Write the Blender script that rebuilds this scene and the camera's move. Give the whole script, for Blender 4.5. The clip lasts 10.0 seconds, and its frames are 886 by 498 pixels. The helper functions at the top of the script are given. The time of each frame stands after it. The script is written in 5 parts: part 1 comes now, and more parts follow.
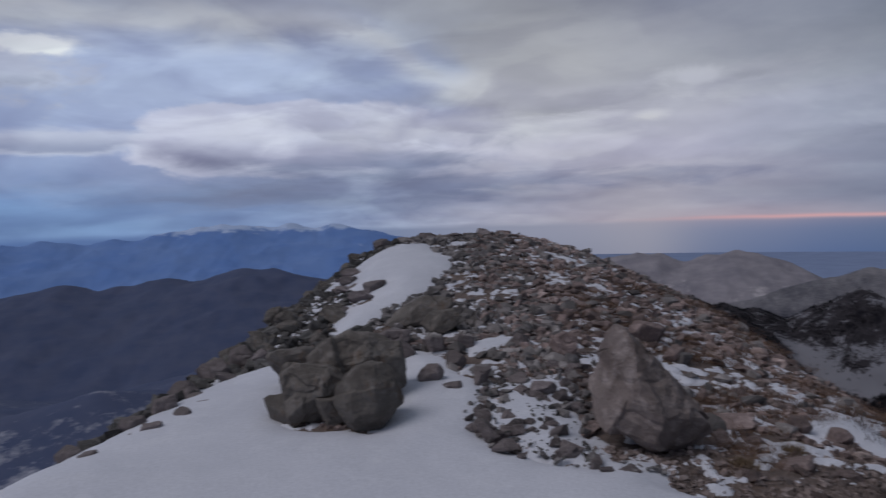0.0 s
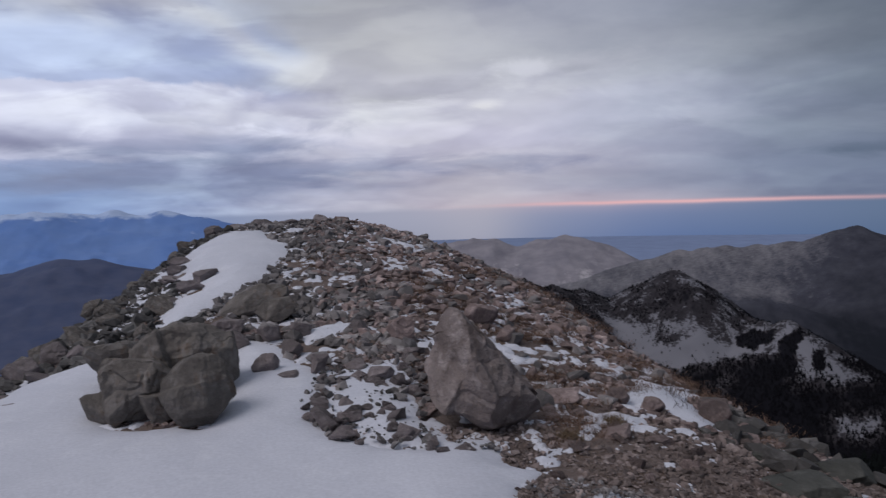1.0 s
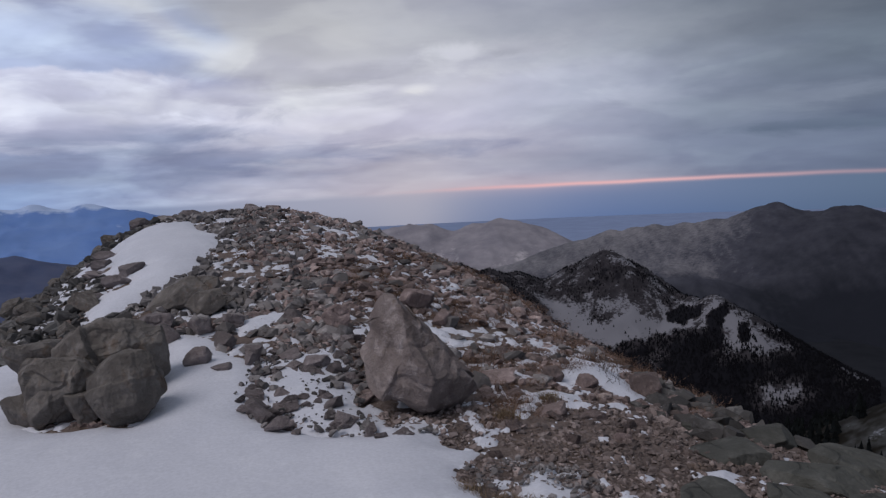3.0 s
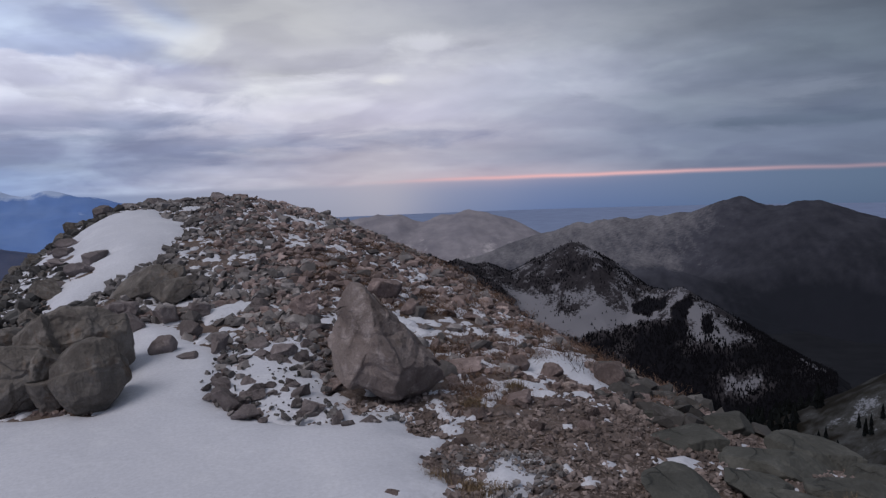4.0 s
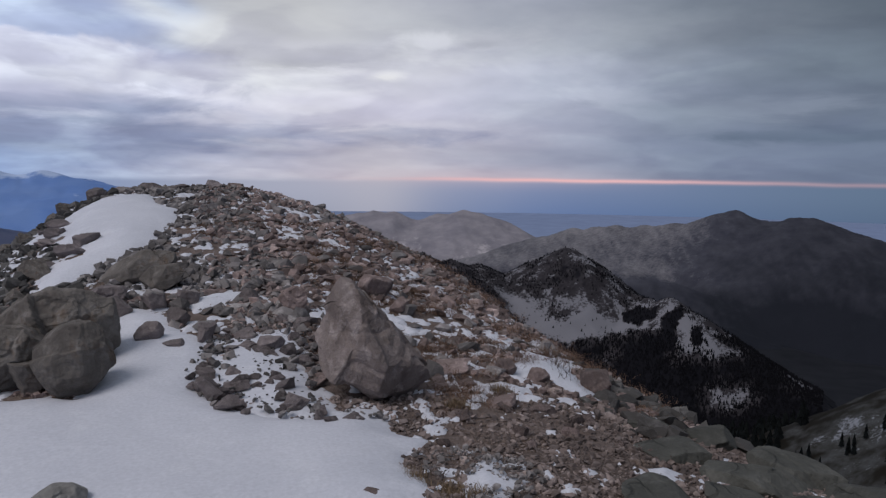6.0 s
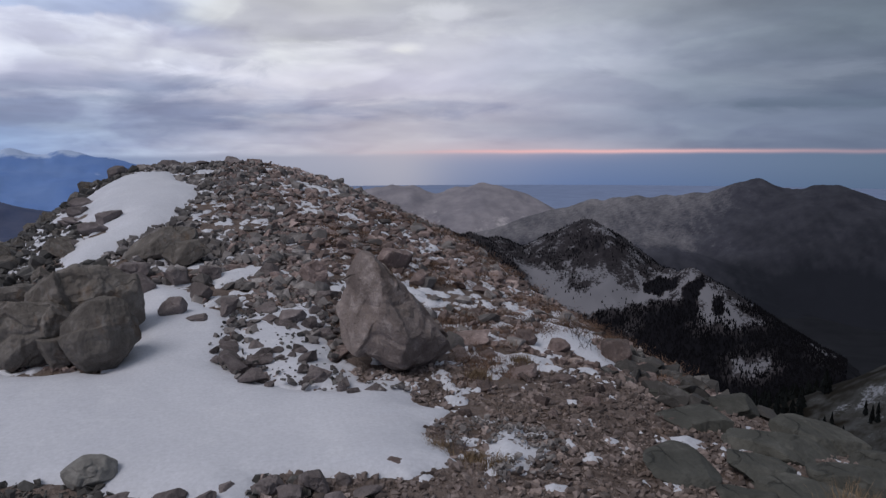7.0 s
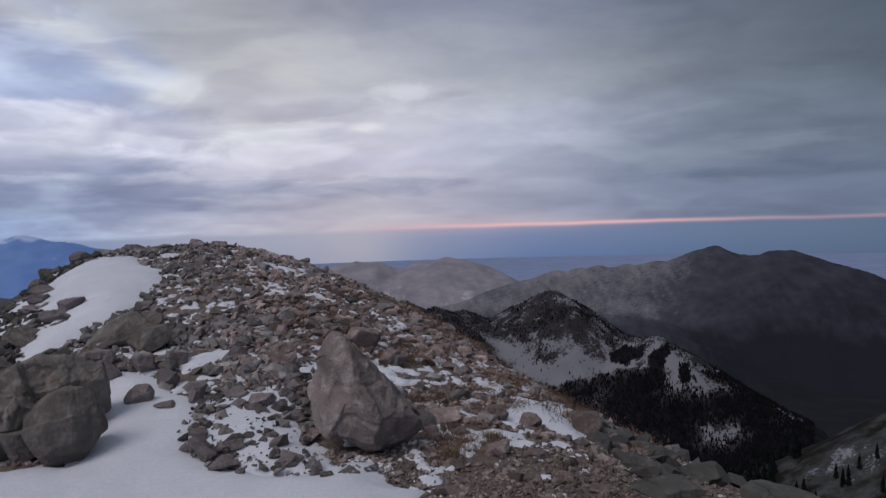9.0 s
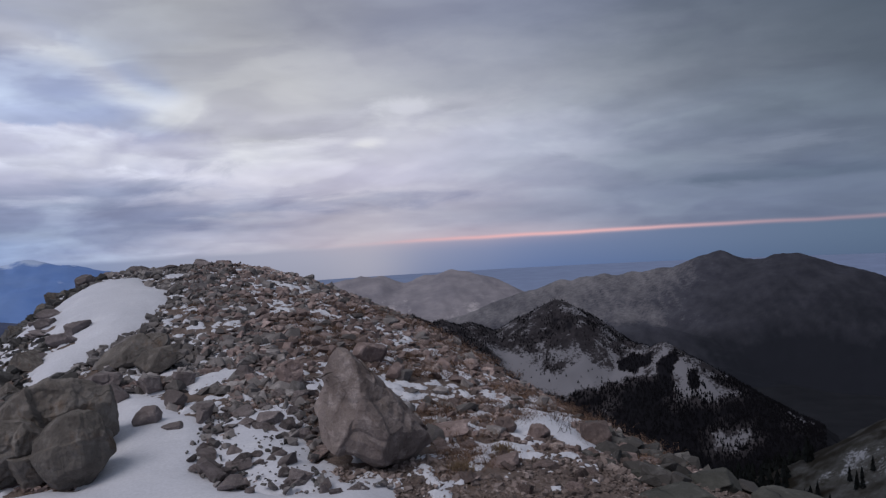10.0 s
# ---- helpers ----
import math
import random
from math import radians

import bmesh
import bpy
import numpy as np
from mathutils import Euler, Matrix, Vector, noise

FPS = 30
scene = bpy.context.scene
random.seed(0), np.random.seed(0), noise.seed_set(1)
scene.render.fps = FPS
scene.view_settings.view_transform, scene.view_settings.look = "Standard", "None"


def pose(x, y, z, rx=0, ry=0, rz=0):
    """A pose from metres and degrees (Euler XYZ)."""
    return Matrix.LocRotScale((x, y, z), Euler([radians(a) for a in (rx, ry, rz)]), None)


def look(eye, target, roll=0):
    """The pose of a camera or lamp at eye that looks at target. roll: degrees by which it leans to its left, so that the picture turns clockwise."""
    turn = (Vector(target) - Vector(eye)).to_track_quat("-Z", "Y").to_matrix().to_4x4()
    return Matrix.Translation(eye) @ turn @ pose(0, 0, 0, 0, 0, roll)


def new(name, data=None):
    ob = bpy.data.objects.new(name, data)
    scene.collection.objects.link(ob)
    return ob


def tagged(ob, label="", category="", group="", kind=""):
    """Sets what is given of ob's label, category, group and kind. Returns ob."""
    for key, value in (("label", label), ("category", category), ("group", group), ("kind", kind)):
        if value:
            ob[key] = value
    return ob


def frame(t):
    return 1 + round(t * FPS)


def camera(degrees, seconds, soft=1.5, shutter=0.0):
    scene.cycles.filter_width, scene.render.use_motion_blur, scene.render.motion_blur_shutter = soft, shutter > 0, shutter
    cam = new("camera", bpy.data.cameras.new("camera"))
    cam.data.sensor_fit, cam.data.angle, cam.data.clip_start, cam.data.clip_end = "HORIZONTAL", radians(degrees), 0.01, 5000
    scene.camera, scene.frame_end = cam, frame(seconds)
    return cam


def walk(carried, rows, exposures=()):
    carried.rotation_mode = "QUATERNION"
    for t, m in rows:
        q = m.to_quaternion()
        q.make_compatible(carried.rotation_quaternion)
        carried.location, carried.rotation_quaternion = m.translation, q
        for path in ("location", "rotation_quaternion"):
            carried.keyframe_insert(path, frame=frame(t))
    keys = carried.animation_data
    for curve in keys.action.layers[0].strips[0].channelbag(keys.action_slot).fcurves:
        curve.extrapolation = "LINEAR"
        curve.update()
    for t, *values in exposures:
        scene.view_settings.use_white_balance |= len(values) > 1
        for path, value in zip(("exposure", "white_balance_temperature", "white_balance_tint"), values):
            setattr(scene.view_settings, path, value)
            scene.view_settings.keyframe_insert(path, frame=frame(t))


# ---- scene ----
# ---- camera and walk ----
cam = camera(60.92, 10.0, soft=1.3, shutter=0.4)
EYE = 1.6
OVERHEAD = 0.31  # brightness of the cloud deck overhead
ROWS = [
    (0.0, 0.201, -2.696, 1.742, -0.039, -0.003, 0.015),
    (0.5, -7.427, -3.115, 2.080, -0.003, 0.037, 0.003),
    (1.0, -11.955, -4.063, 1.640, -0.007, 0.035, 0.001),
    (1.5, -14.842, -4.786, 1.404, 0.008, 0.066, 0.000),
    (2.0, -14.162, -6.034, 1.707, -0.000, 0.046, -0.001),
    (2.5, -15.205, -5.119, 2.555, 0.016, 0.047, -0.005),
    (4.0, -19.263, -6.134, 2.239, 0.010, 0.006, -0.013),
    (4.5, -19.046, -7.302, 1.280, -0.009, -0.004, -0.022),
    (5.0, -20.856, -9.067, -0.291, 0.019, 0.019, -0.020),
    (5.5, -20.040, -6.010, -0.927, 0.027, 0.019, -0.009),
    (7.0, -18.076, -8.229, 0.369, 0.027, 0.018, -0.020),
    (7.5, -20.871, -10.305, 0.642, 0.021, 0.014, -0.012),
    (8.0, -19.376, -6.709, 1.074, 0.006, -0.036, 0.011),
    (8.5, -19.516, -5.189, 1.146, -0.004, -0.038, 0.018),
    (9.0, -20.890, -2.588, 1.745, -0.027, -0.061, 0.013),
    (9.5, -21.504, -1.861, 2.866, -0.027, -0.083, 0.019),
    (10.0, -20.631, -1.619, 3.386, -0.023, -0.074, 0.019),
]
walk(cam, [(t, pose(x, y, EYE + z, 90 + pitch, roll, yaw)) for t, yaw, pitch, roll, x, y, z in ROWS],
     exposures=[(0.0, -0.40, 6300, 8), (0.5, -0.10, 6380, 8), (1.2, -0.03, 6450, 8), (4.0, 0.0, 6500, 8), (5.0, 0.12, 6540, 6), (6.0, 0.08, 6540, 6), (7.0, 0.06, 6550, 6), (7.5, 0.2, 6560, 6), (8.5, 0.0, 6500, 7), (10.0, 0.0, 6480, 8)])

# ---- sky and light: a cloudy dusk, with a pink gap under the cloud deck ----
world = bpy.data.worlds.new("dusk_sky")
scene.world = world
world.use_nodes = True
WT = world.node_tree
WT.nodes.clear()


def wmath(op, a, b=None, c=None, clamp=False):
    n = WT.nodes.new("ShaderNodeMath")
    n.operation, n.use_clamp = op, clamp
    for i, v in enumerate((a, b, c)):
        if v is None:
            continue
        if isinstance(v, (int, float)):
            n.inputs[i].default_value = v
        else:
            WT.links.new(v, n.inputs[i])
    return n.outputs[0]


def wmix(fac, a, b, mode="MIX"):
    n = WT.nodes.new("ShaderNodeMix")
    n.data_type, n.blend_type, n.clamp_factor = "RGBA", mode, True
    for i, v in ((0, fac), (6, a), (7, b)):
        if isinstance(v, (int, float)):
            n.inputs[i].default_value = v
        elif isinstance(v, tuple):
            n.inputs[i].default_value = (*v, 1)
        else:
            WT.links.new(v, n.inputs[i])
    return n.outputs[2]


def wstep(v, lo, hi):
    n = WT.nodes.new("ShaderNodeMapRange")
    n.interpolation_type = "SMOOTHSTEP"
    n.inputs[1].default_value, n.inputs[2].default_value = lo, hi
    WT.links.new(v, n.inputs[0])
    return n.outputs[0]


def wbump(v, centre, width):
    """1 at the centre, falling off like a bell."""
    d = wmath("DIVIDE", wmath("SUBTRACT", v, centre), width)
    return wmath("POWER", 2.718, wmath("MULTIPLY", wmath("MULTIPLY", d, d), -1.0))


def wnoise(vec, scale, detail=6, rough=0.55, distort=0.0):
    n = WT.nodes.new("ShaderNodeTexNoise")
    n.inputs["Scale"].default_value, n.inputs["Detail"].default_value = scale, detail
    n.inputs["Roughness"].default_value, n.inputs["Distortion"].default_value = rough, distort
    WT.links.new(vec, n.inputs["Vector"])
    return n.outputs["Fac"]


def wvec(x, y, z):
    n = WT.nodes.new("ShaderNodeCombineXYZ")
    for i, v in enumerate((x, y, z)):
        if isinstance(v, (int, float)):
            n.inputs[i].default_value = v
        else:
            WT.links.new(v, n.inputs[i])
    return n.outputs[0]


tc = WT.nodes.new("ShaderNodeTexCoord")
sep = WT.nodes.new("ShaderNodeSeparateXYZ")
WT.links.new(tc.outputs["Generated"], sep.inputs[0])
DX, DY, DZ = sep.outputs
EL = wmath("MULTIPLY", wmath("ARCSINE", DZ), 57.2958)
AZ = wmath("MULTIPLY", wmath("ARCTAN2", DX, DY), 57.2958)

def wramp(v, stops):
    """A colour that changes along v. stops: degrees and linear colour."""
    n = WT.nodes.new("ShaderNodeValToRGB")
    n.color_ramp.interpolation = "B_SPLINE"
    while len(n.color_ramp.elements) < len(stops):
        n.color_ramp.elements.new(0.5)
    for e, (deg, r, g, b) in zip(n.color_ramp.elements, sorted(stops)):
        e.position, e.color = (deg + 60) / 140, (r, g, b, 1)
    WT.links.new(wmath("DIVIDE", wmath("ADD", v, 60), 140), n.inputs[0])
    return n.outputs[0]


# drifting cloud texture: soft billows, drawn out into streaks near the horizon
coords = wvec(wmath("MULTIPLY", AZ, 0.10), wmath("MULTIPLY", EL, 0.30), 0.4)
warp1, warp2 = wnoise(coords, 0.9, 5, 0.55), wnoise(wvec(wmath("MULTIPLY", AZ, 0.10), wmath("MULTIPLY", EL, 0.30), 7.7), 0.9, 5, 0.55)
AW = wmath("ADD", AZ, wmath("MULTIPLY", wmath("SUBTRACT", warp1, 0.5), 14.0))
EW = wmath("ADD", EL, wmath("MULTIPLY", wmath("SUBTRACT", warp2, 0.5), 5.0))
LOW = wramp(AW, [(-30, 0.224, 0.347, 0.594), (-15, 0.269, 0.358, 0.571), (-5, 0.381, 0.42, 0.56), (3, 0.47, 0.45, 0.54), (10, 0.53, 0.49, 0.55), (18, 0.51, 0.465, 0.53), (27, 0.34, 0.345, 0.44), (38, 0.19, 0.22, 0.31), (50, 0.15, 0.18, 0.25)])
MIDDLE = wramp(AW, [(-30, 0.42, 0.493, 0.714), (-15, 0.452, 0.493, 0.672), (-5, 0.546, 0.557, 0.714), (3, 0.6, 0.57, 0.66), (10, 0.69, 0.655, 0.73), (18, 0.71, 0.67, 0.75), (27, 0.48, 0.495, 0.59), (38, 0.2, 0.23, 0.3), (50, 0.13, 0.155, 0.2)])
UPPER = wramp(AW, [(-30, .48, .54, .74), (-15, .50, .56, .75), (-4, .46, .51, .68), (-1, .46, .49, .61), (3, .58, .56, .58), (10, .60, .58, .59), (18, .54, .53, .56), (27, .37, .38, .44), (38, .16, .18, .225), (50, .09, .108, .14)])
TOP = wramp(AW, [(-30, .20, .21, .29), (-15, .36, .37, .47), (-6, .52, .54, .62), (2, .41, .405, .42), (10, .33, .33, .37), (20, .31, .32, .40), (29, .23, .25, .325), (38, .115, .133, .18), (50, .08, .10, .13)])
sky = wmix(wstep(EW, 1.0, 5.0), LOW, MIDDLE)
sky = wmix(wstep(EW, 5.5, 10.0), sky, UPPER)
sky = wmix(wstep(EW, 10.5, 16.0), sky, TOP)
# cloud texture on a level deck: billows overhead that draw out into streaks towards the horizon
FAR = wmath("DIVIDE", 1.0, wmath("ADD", wmath("MAXIMUM", DZ, -0.02), 0.17))
PX, PY = wmath("MULTIPLY", DX, FAR), wmath("MULTIPLY", DY, FAR)
broad = wnoise(wvec(PX, PY, 8.4), 0.8, 2, 0.4, 0.3)
billow = wmix(wstep(EL, 1.0, 5.0), wnoise(wvec(PX, PY, 2.3), 1.9, 4, 0.42, 0.3), wnoise(wvec(wmath("MULTIPLY", AZ, 0.13), wmath("MULTIPLY", EL, 0.36), 2.3), 1.0, 4, 0.45, 0.5))
banks = wstep(wnoise(wvec(wmath("MULTIPLY", AZ, 0.085), wmath("MULTIPLY", EL, 0.30), 5.1), 1.0, 5, 0.5, 0.5), 0.43, 0.57)
calm = wmath("SUBTRACT", wmath("MULTIPLY_ADD", wstep(AZ, -24.0, -6.0), 0.35, 0.65), wmath("MULTIPLY", wstep(AZ, -4.0, 26.0), 0.5))


def shade(sky_in, field, amount):
    """Lighter and darker parts of the clouds, the darker ones a little more violet."""
    v = wmath("MULTIPLY", wmath("MULTIPLY", wmath("SUBTRACT", field, 0.5), amount), calm)
    k = wmath("ADD", 1.0, v)
    return wmix(1.0, sky_in, wvec(wmath("MULTIPLY_ADD", v, 0.10, k), wmath("MULTIPLY_ADD", v, 0.12, k), wmath("MULTIPLY_ADD", v, -0.16, k)), "MULTIPLY")


sky = shade(sky, broad, 0.7)
# heaped and lens-shaped clouds with ragged rims
rag1 = wmath("MULTIPLY", wmath("SUBTRACT", wnoise(wvec(wmath("MULTIPLY", AZ, 0.22), wmath("MULTIPLY", EL, 0.50), 1.2), 1.0, 8, 0.6, 0.4), 0.5), 3.2)
rag2 = wmath("MULTIPLY", wmath("SUBTRACT", wnoise(wvec(wmath("MULTIPLY", AZ, 0.10), wmath("MULTIPLY", EL, 0.55), 4.2), 1.0, 8, 0.6, 0.4), 0.5), 3.6)


def heap(sky_in, az0, el0, wide, tall, rim, core, amount, soft=0.25, rag=None, wild=1.0, square=2.0):
    dx_, dy_ = wmath("DIVIDE", wmath("SUBTRACT", AZ, az0), wide), wmath("DIVIDE", wmath("SUBTRACT", EL, el0), tall)
    d = wmath("ADD", wmath("POWER", wmath("ADD", wmath("POWER", wmath("ABSOLUTE", dx_), square), wmath("POWER", wmath("ABSOLUTE", dy_), square)), 1.0 / square), wmath("MULTIPLY", rag or rag1, wild))
    body = wmath("SUBTRACT", 1.0, wstep(d, 1.0 - soft, 1.0 + soft))
    inner = wmath("MULTIPLY", wmath("SUBTRACT", 1.0, wstep(d, 0.45, 1.0)), wmath("SUBTRACT", 1.0, wstep(dy_, -0.55, 0.55)))
    made = wmix(wmath("MULTIPLY", body, amount), sky_in, rim)
    return wmix(wmath("MULTIPLY", inner, amount), made, core)


sky = heap(sky, -3.0, 10.6, 4.2, 1.9, (0.40, 0.45, 0.62), (0.38, 0.43, 0.60), 0.6, 0.3, None, 0.3)
sky = heap(sky, -11.0, 5.8, 11.5, 2.7, (0.76, 0.75, 0.86), (0.38, 0.38, 0.50), 0.88, 0.07, None, 0.20, 3.0)
sky = heap(sky, -16.5, 5.4, 5.5, 2.2, (0.76, 0.75, 0.86), (0.30, 0.30, 0.42), 0.9, 0.25, None, 0.35)
sky = heap(sky, -8.0, 4.3, 6.0, 1.2, (0.45, 0.44, 0.56), (0.32, 0.32, 0.44), 0.6, 0.4, rag2, 0.5)
sky = heap(sky, -1.0, 6.4, 9.0, 1.6, (0.55, 0.54, 0.64), (0.36, 0.36, 0.46), 0.5, 0.5)
sky = heap(sky, -27.5, 5.6, 6.5, 0.95, (0.66, 0.67, 0.78), (0.32, 0.35, 0.49), 0.8, 0.3, rag2, 0.6)
sky = heap(sky, -29.5, 9.8, 4.0, 1.7, (0.60, 0.60, 0.68), (0.34, 0.37, 0.48), 0.7, 0.4)
sky = heap(sky, -27.8, 12.0, 2.6, 0.6, (0.95, 0.93, 0.92), (0.9, 0.9, 0.9), 0.9, 0.5)
sky = heap(sky, 2.0, 2.3, 15.0, 0.7, (0.29, 0.29, 0.40), (0.29, 0.29, 0.40), 0.55, 0.5, rag2)
sky = heap(sky, -6.0, 4.0, 8.0, 0.5, (0.28, 0.29, 0.41), (0.28, 0.29, 0.41), 0.5, 0.5, rag2)
sky = heap(sky, -7.0, 2.2, 17.0, 1.5, (0.29, 0.325, 0.45), (0.25, 0.285, 0.41), 0.5, 0.6, rag2, 0.7)
sky = heap(sky, 8.0, 6.2, 10.0, 1.0, (0.66, 0.64, 0.71), (0.60, 0.58, 0.65), 0.5, 0.8, rag2)
sky = heap(sky, -6.0, 3.0, 8.0, 0.9, (0.27, 0.30, 0.42), (0.26, 0.29, 0.41), 0.5, 0.5, rag2)
sky = heap(sky, 10.0, 7.6, 6.0, 0.8, (0.38, 0.37, 0.42), (0.37, 0.36, 0.41), 0.5, 0.6, rag2)
sky = heap(sky, 17.0, 7.6, 3.0, 0.8, (0.70, 0.68, 0.72), (0.68, 0.66, 0.71), 0.5, 0.8)
sky = heap(sky, 22.0, 9.3, 4.0, 0.7, (0.58, 0.56, 0.60), (0.40, 0.40, 0.44), 0.5, 0.7)
sky = heap(sky, 41.0, 4.4, 8.0, 0.7, (0.27, 0.30, 0.37), (0.25, 0.28, 0.35), 0.6, 0.5, rag2)
sky = heap(sky, 44.0, 2.4, 9.0, 0.5, (0.12, 0.15, 0.21), (0.12, 0.15, 0.21), 0.6, 0.5, rag2)
# the edge of the darker deck, with light behind its rim
rim_el = wmath("MULTIPLY_ADD", wbump(wmath("MAXIMUM", AZ, -9.0), -9.0, 10.0), 7.6, 7.0)
over = wmath("ADD", wmath("SUBTRACT", EL, rim_el), wmath("MULTIPLY", wmath("SUBTRACT", billow, 0.5), 4.0))
rim_near = wmath("SUBTRACT", 1.0, wstep(AZ, 4.0, 14.0))
sky = wmix(wmath("MULTIPLY", wmath("MULTIPLY", wbump(over, -0.6, 1.3), rim_near), 0.55), sky, (0.72, 0.70, 0.70))
sky = wmix(wmath("MULTIPLY", wmath("MULTIPLY", wstep(over, 0.2, 3.2), rim_near), 0.35), sky, (0.33, 0.32, 0.35))
calm = wmath("MULTIPLY", calm, wmath("SUBTRACT", 1.0, wmath("MULTIPLY", wstep(over, 0.5, 3.0), 0.5)))
sky = shade(sky, billow, 0.7)
sky = shade(sky, banks, 0.24)
sky = heap(sky, 18.4, 9.3, 2.4, 0.55, (0.72, 0.70, 0.74), (0.62, 0.60, 0.65), 0.6, 0.6)
sky = heap(sky, 15.2, 6.7, 1.3, 0.35, (0.86, 0.82, 0.82), (0.84, 0.80, 0.80), 0.7, 0.7, rag2)


def relief(sky_in, scale, lift, seed, amount):
    """Rounded relief of the cloud heaps, lit from above."""
    n0 = wnoise(wvec(wmath("MULTIPLY", AZ, scale), wmath("MULTIPLY", EL, scale * 2.6), seed), 1.0, 4, 0.45, 0.2)
    n1 = wnoise(wvec(wmath("MULTIPLY", AZ, scale), wmath("MULTIPLY", wmath("ADD", EL, lift), scale * 2.6), seed), 1.0, 4, 0.45, 0.2)
    d = wmath("MULTIPLY", wmath("MULTIPLY", wmath("SUBTRACT", n0, n1), amount), calm)
    return wmix(1.0, sky_in, wmath("ADD", 1.0, wmath("MINIMUM", wmath("MAXIMUM", d, -0.3), 0.35)), "MULTIPLY")


sky = relief(sky, 0.13, 0.6, 3.3, 0.7)
# overhead the deck is thinner and brighter
sky = wmix(wstep(EL, 19.0, 38.0), sky, (OVERHEAD * 0.95, OVERHEAD, OVERHEAD * 1.2))
# below the deck: hazy distance over the sea
hazy_far = wramp(AZ, [(-30, 0.12, 0.2, 0.42), (-8, 0.2, 0.27, 0.45), (0, 0.33, 0.34, 0.43), (9, 0.41, 0.399, 0.479), (14, 0.353, 0.353, 0.445), (24, 0.217, 0.251, 0.388), (30, 0.177, 0.222, 0.359), (42, 0.142, 0.188, 0.285), (55, 0.114, 0.16, 0.228)])
hazy_low = wramp(AZ, [(-30, 0.05, 0.11, 0.31), (-8, 0.08, 0.14, 0.34), (0, 0.25, 0.26, 0.36), (9, 0.342, 0.342, 0.413), (14, 0.283, 0.295, 0.389), (24, 0.142, 0.195, 0.342), (30, 0.118, 0.171, 0.33), (42, 0.106, 0.153, 0.248), (55, 0.094, 0.13, 0.201)])
hazy = wmix(wstep(EL, -4.2, -1.2), hazy_low, hazy_far)
waver = wnoise(wvec(wmath("MULTIPLY", AZ, 0.12), 0.0, 0.0), 1.0, 2)
edge = wmath("ADD", EL, wmath("MULTIPLY", wmath("SUBTRACT", waver, 0.5), 0.25))
sky = wmix(wstep(edge, -1.25, -0.7), hazy, sky)
gap = wmath("MULTIPLY", wbump(edge, -0.88, 0.135), wmath("MULTIPLY", wstep(AZ, 9.0, 27.0), wmath("SUBTRACT", 1.0, wmath("MULTIPLY", wstep(AZ, 30.0, 48.0), 0.7))))
glow = wmath("MULTIPLY", wbump(edge, -0.7, 0.7), wmath("MULTIPLY", wstep(AZ, 6.0, 18.0), wmath("SUBTRACT", 1.0, wstep(AZ, 22.0, 40.0))))
sky = wmix(wmath("MULTIPLY", glow, 0.3), sky, (0.74, 0.52, 0.52))
sky = wmix(gap, sky, (0.80, 0.46, 0.46))
# a pale shaft of snow haze over the hills
shaft = wmath("MULTIPLY", wbump(AZ, 14.5, 3.2), wbump(EL, -2.0, 4.0))
sky = wmix(wmath("MULTIPLY", shaft, 0.45), sky, (0.52, 0.47, 0.50))
sky = wmix(1.0, sky, (0.94, 0.975, 1.035), "MULTIPLY")
bg = WT.nodes.new("ShaderNodeBackground")
out = WT.nodes.new("ShaderNodeOutputWorld")
WT.links.new(sky, bg.inputs[0])
bg.inputs[1].default_value = 1.0
WT.links.new(bg.outputs[0], out.inputs[0])

sun = new("soft_dusk_light", bpy.data.lights.new("soft_dusk_light", "SUN"))
sun.data.energy, sun.data.angle, sun.data.color = 1.45, radians(34), (1.0, 0.93, 0.95)
sun.matrix_world = look((-30, -6, 40), (0, 6, 0))


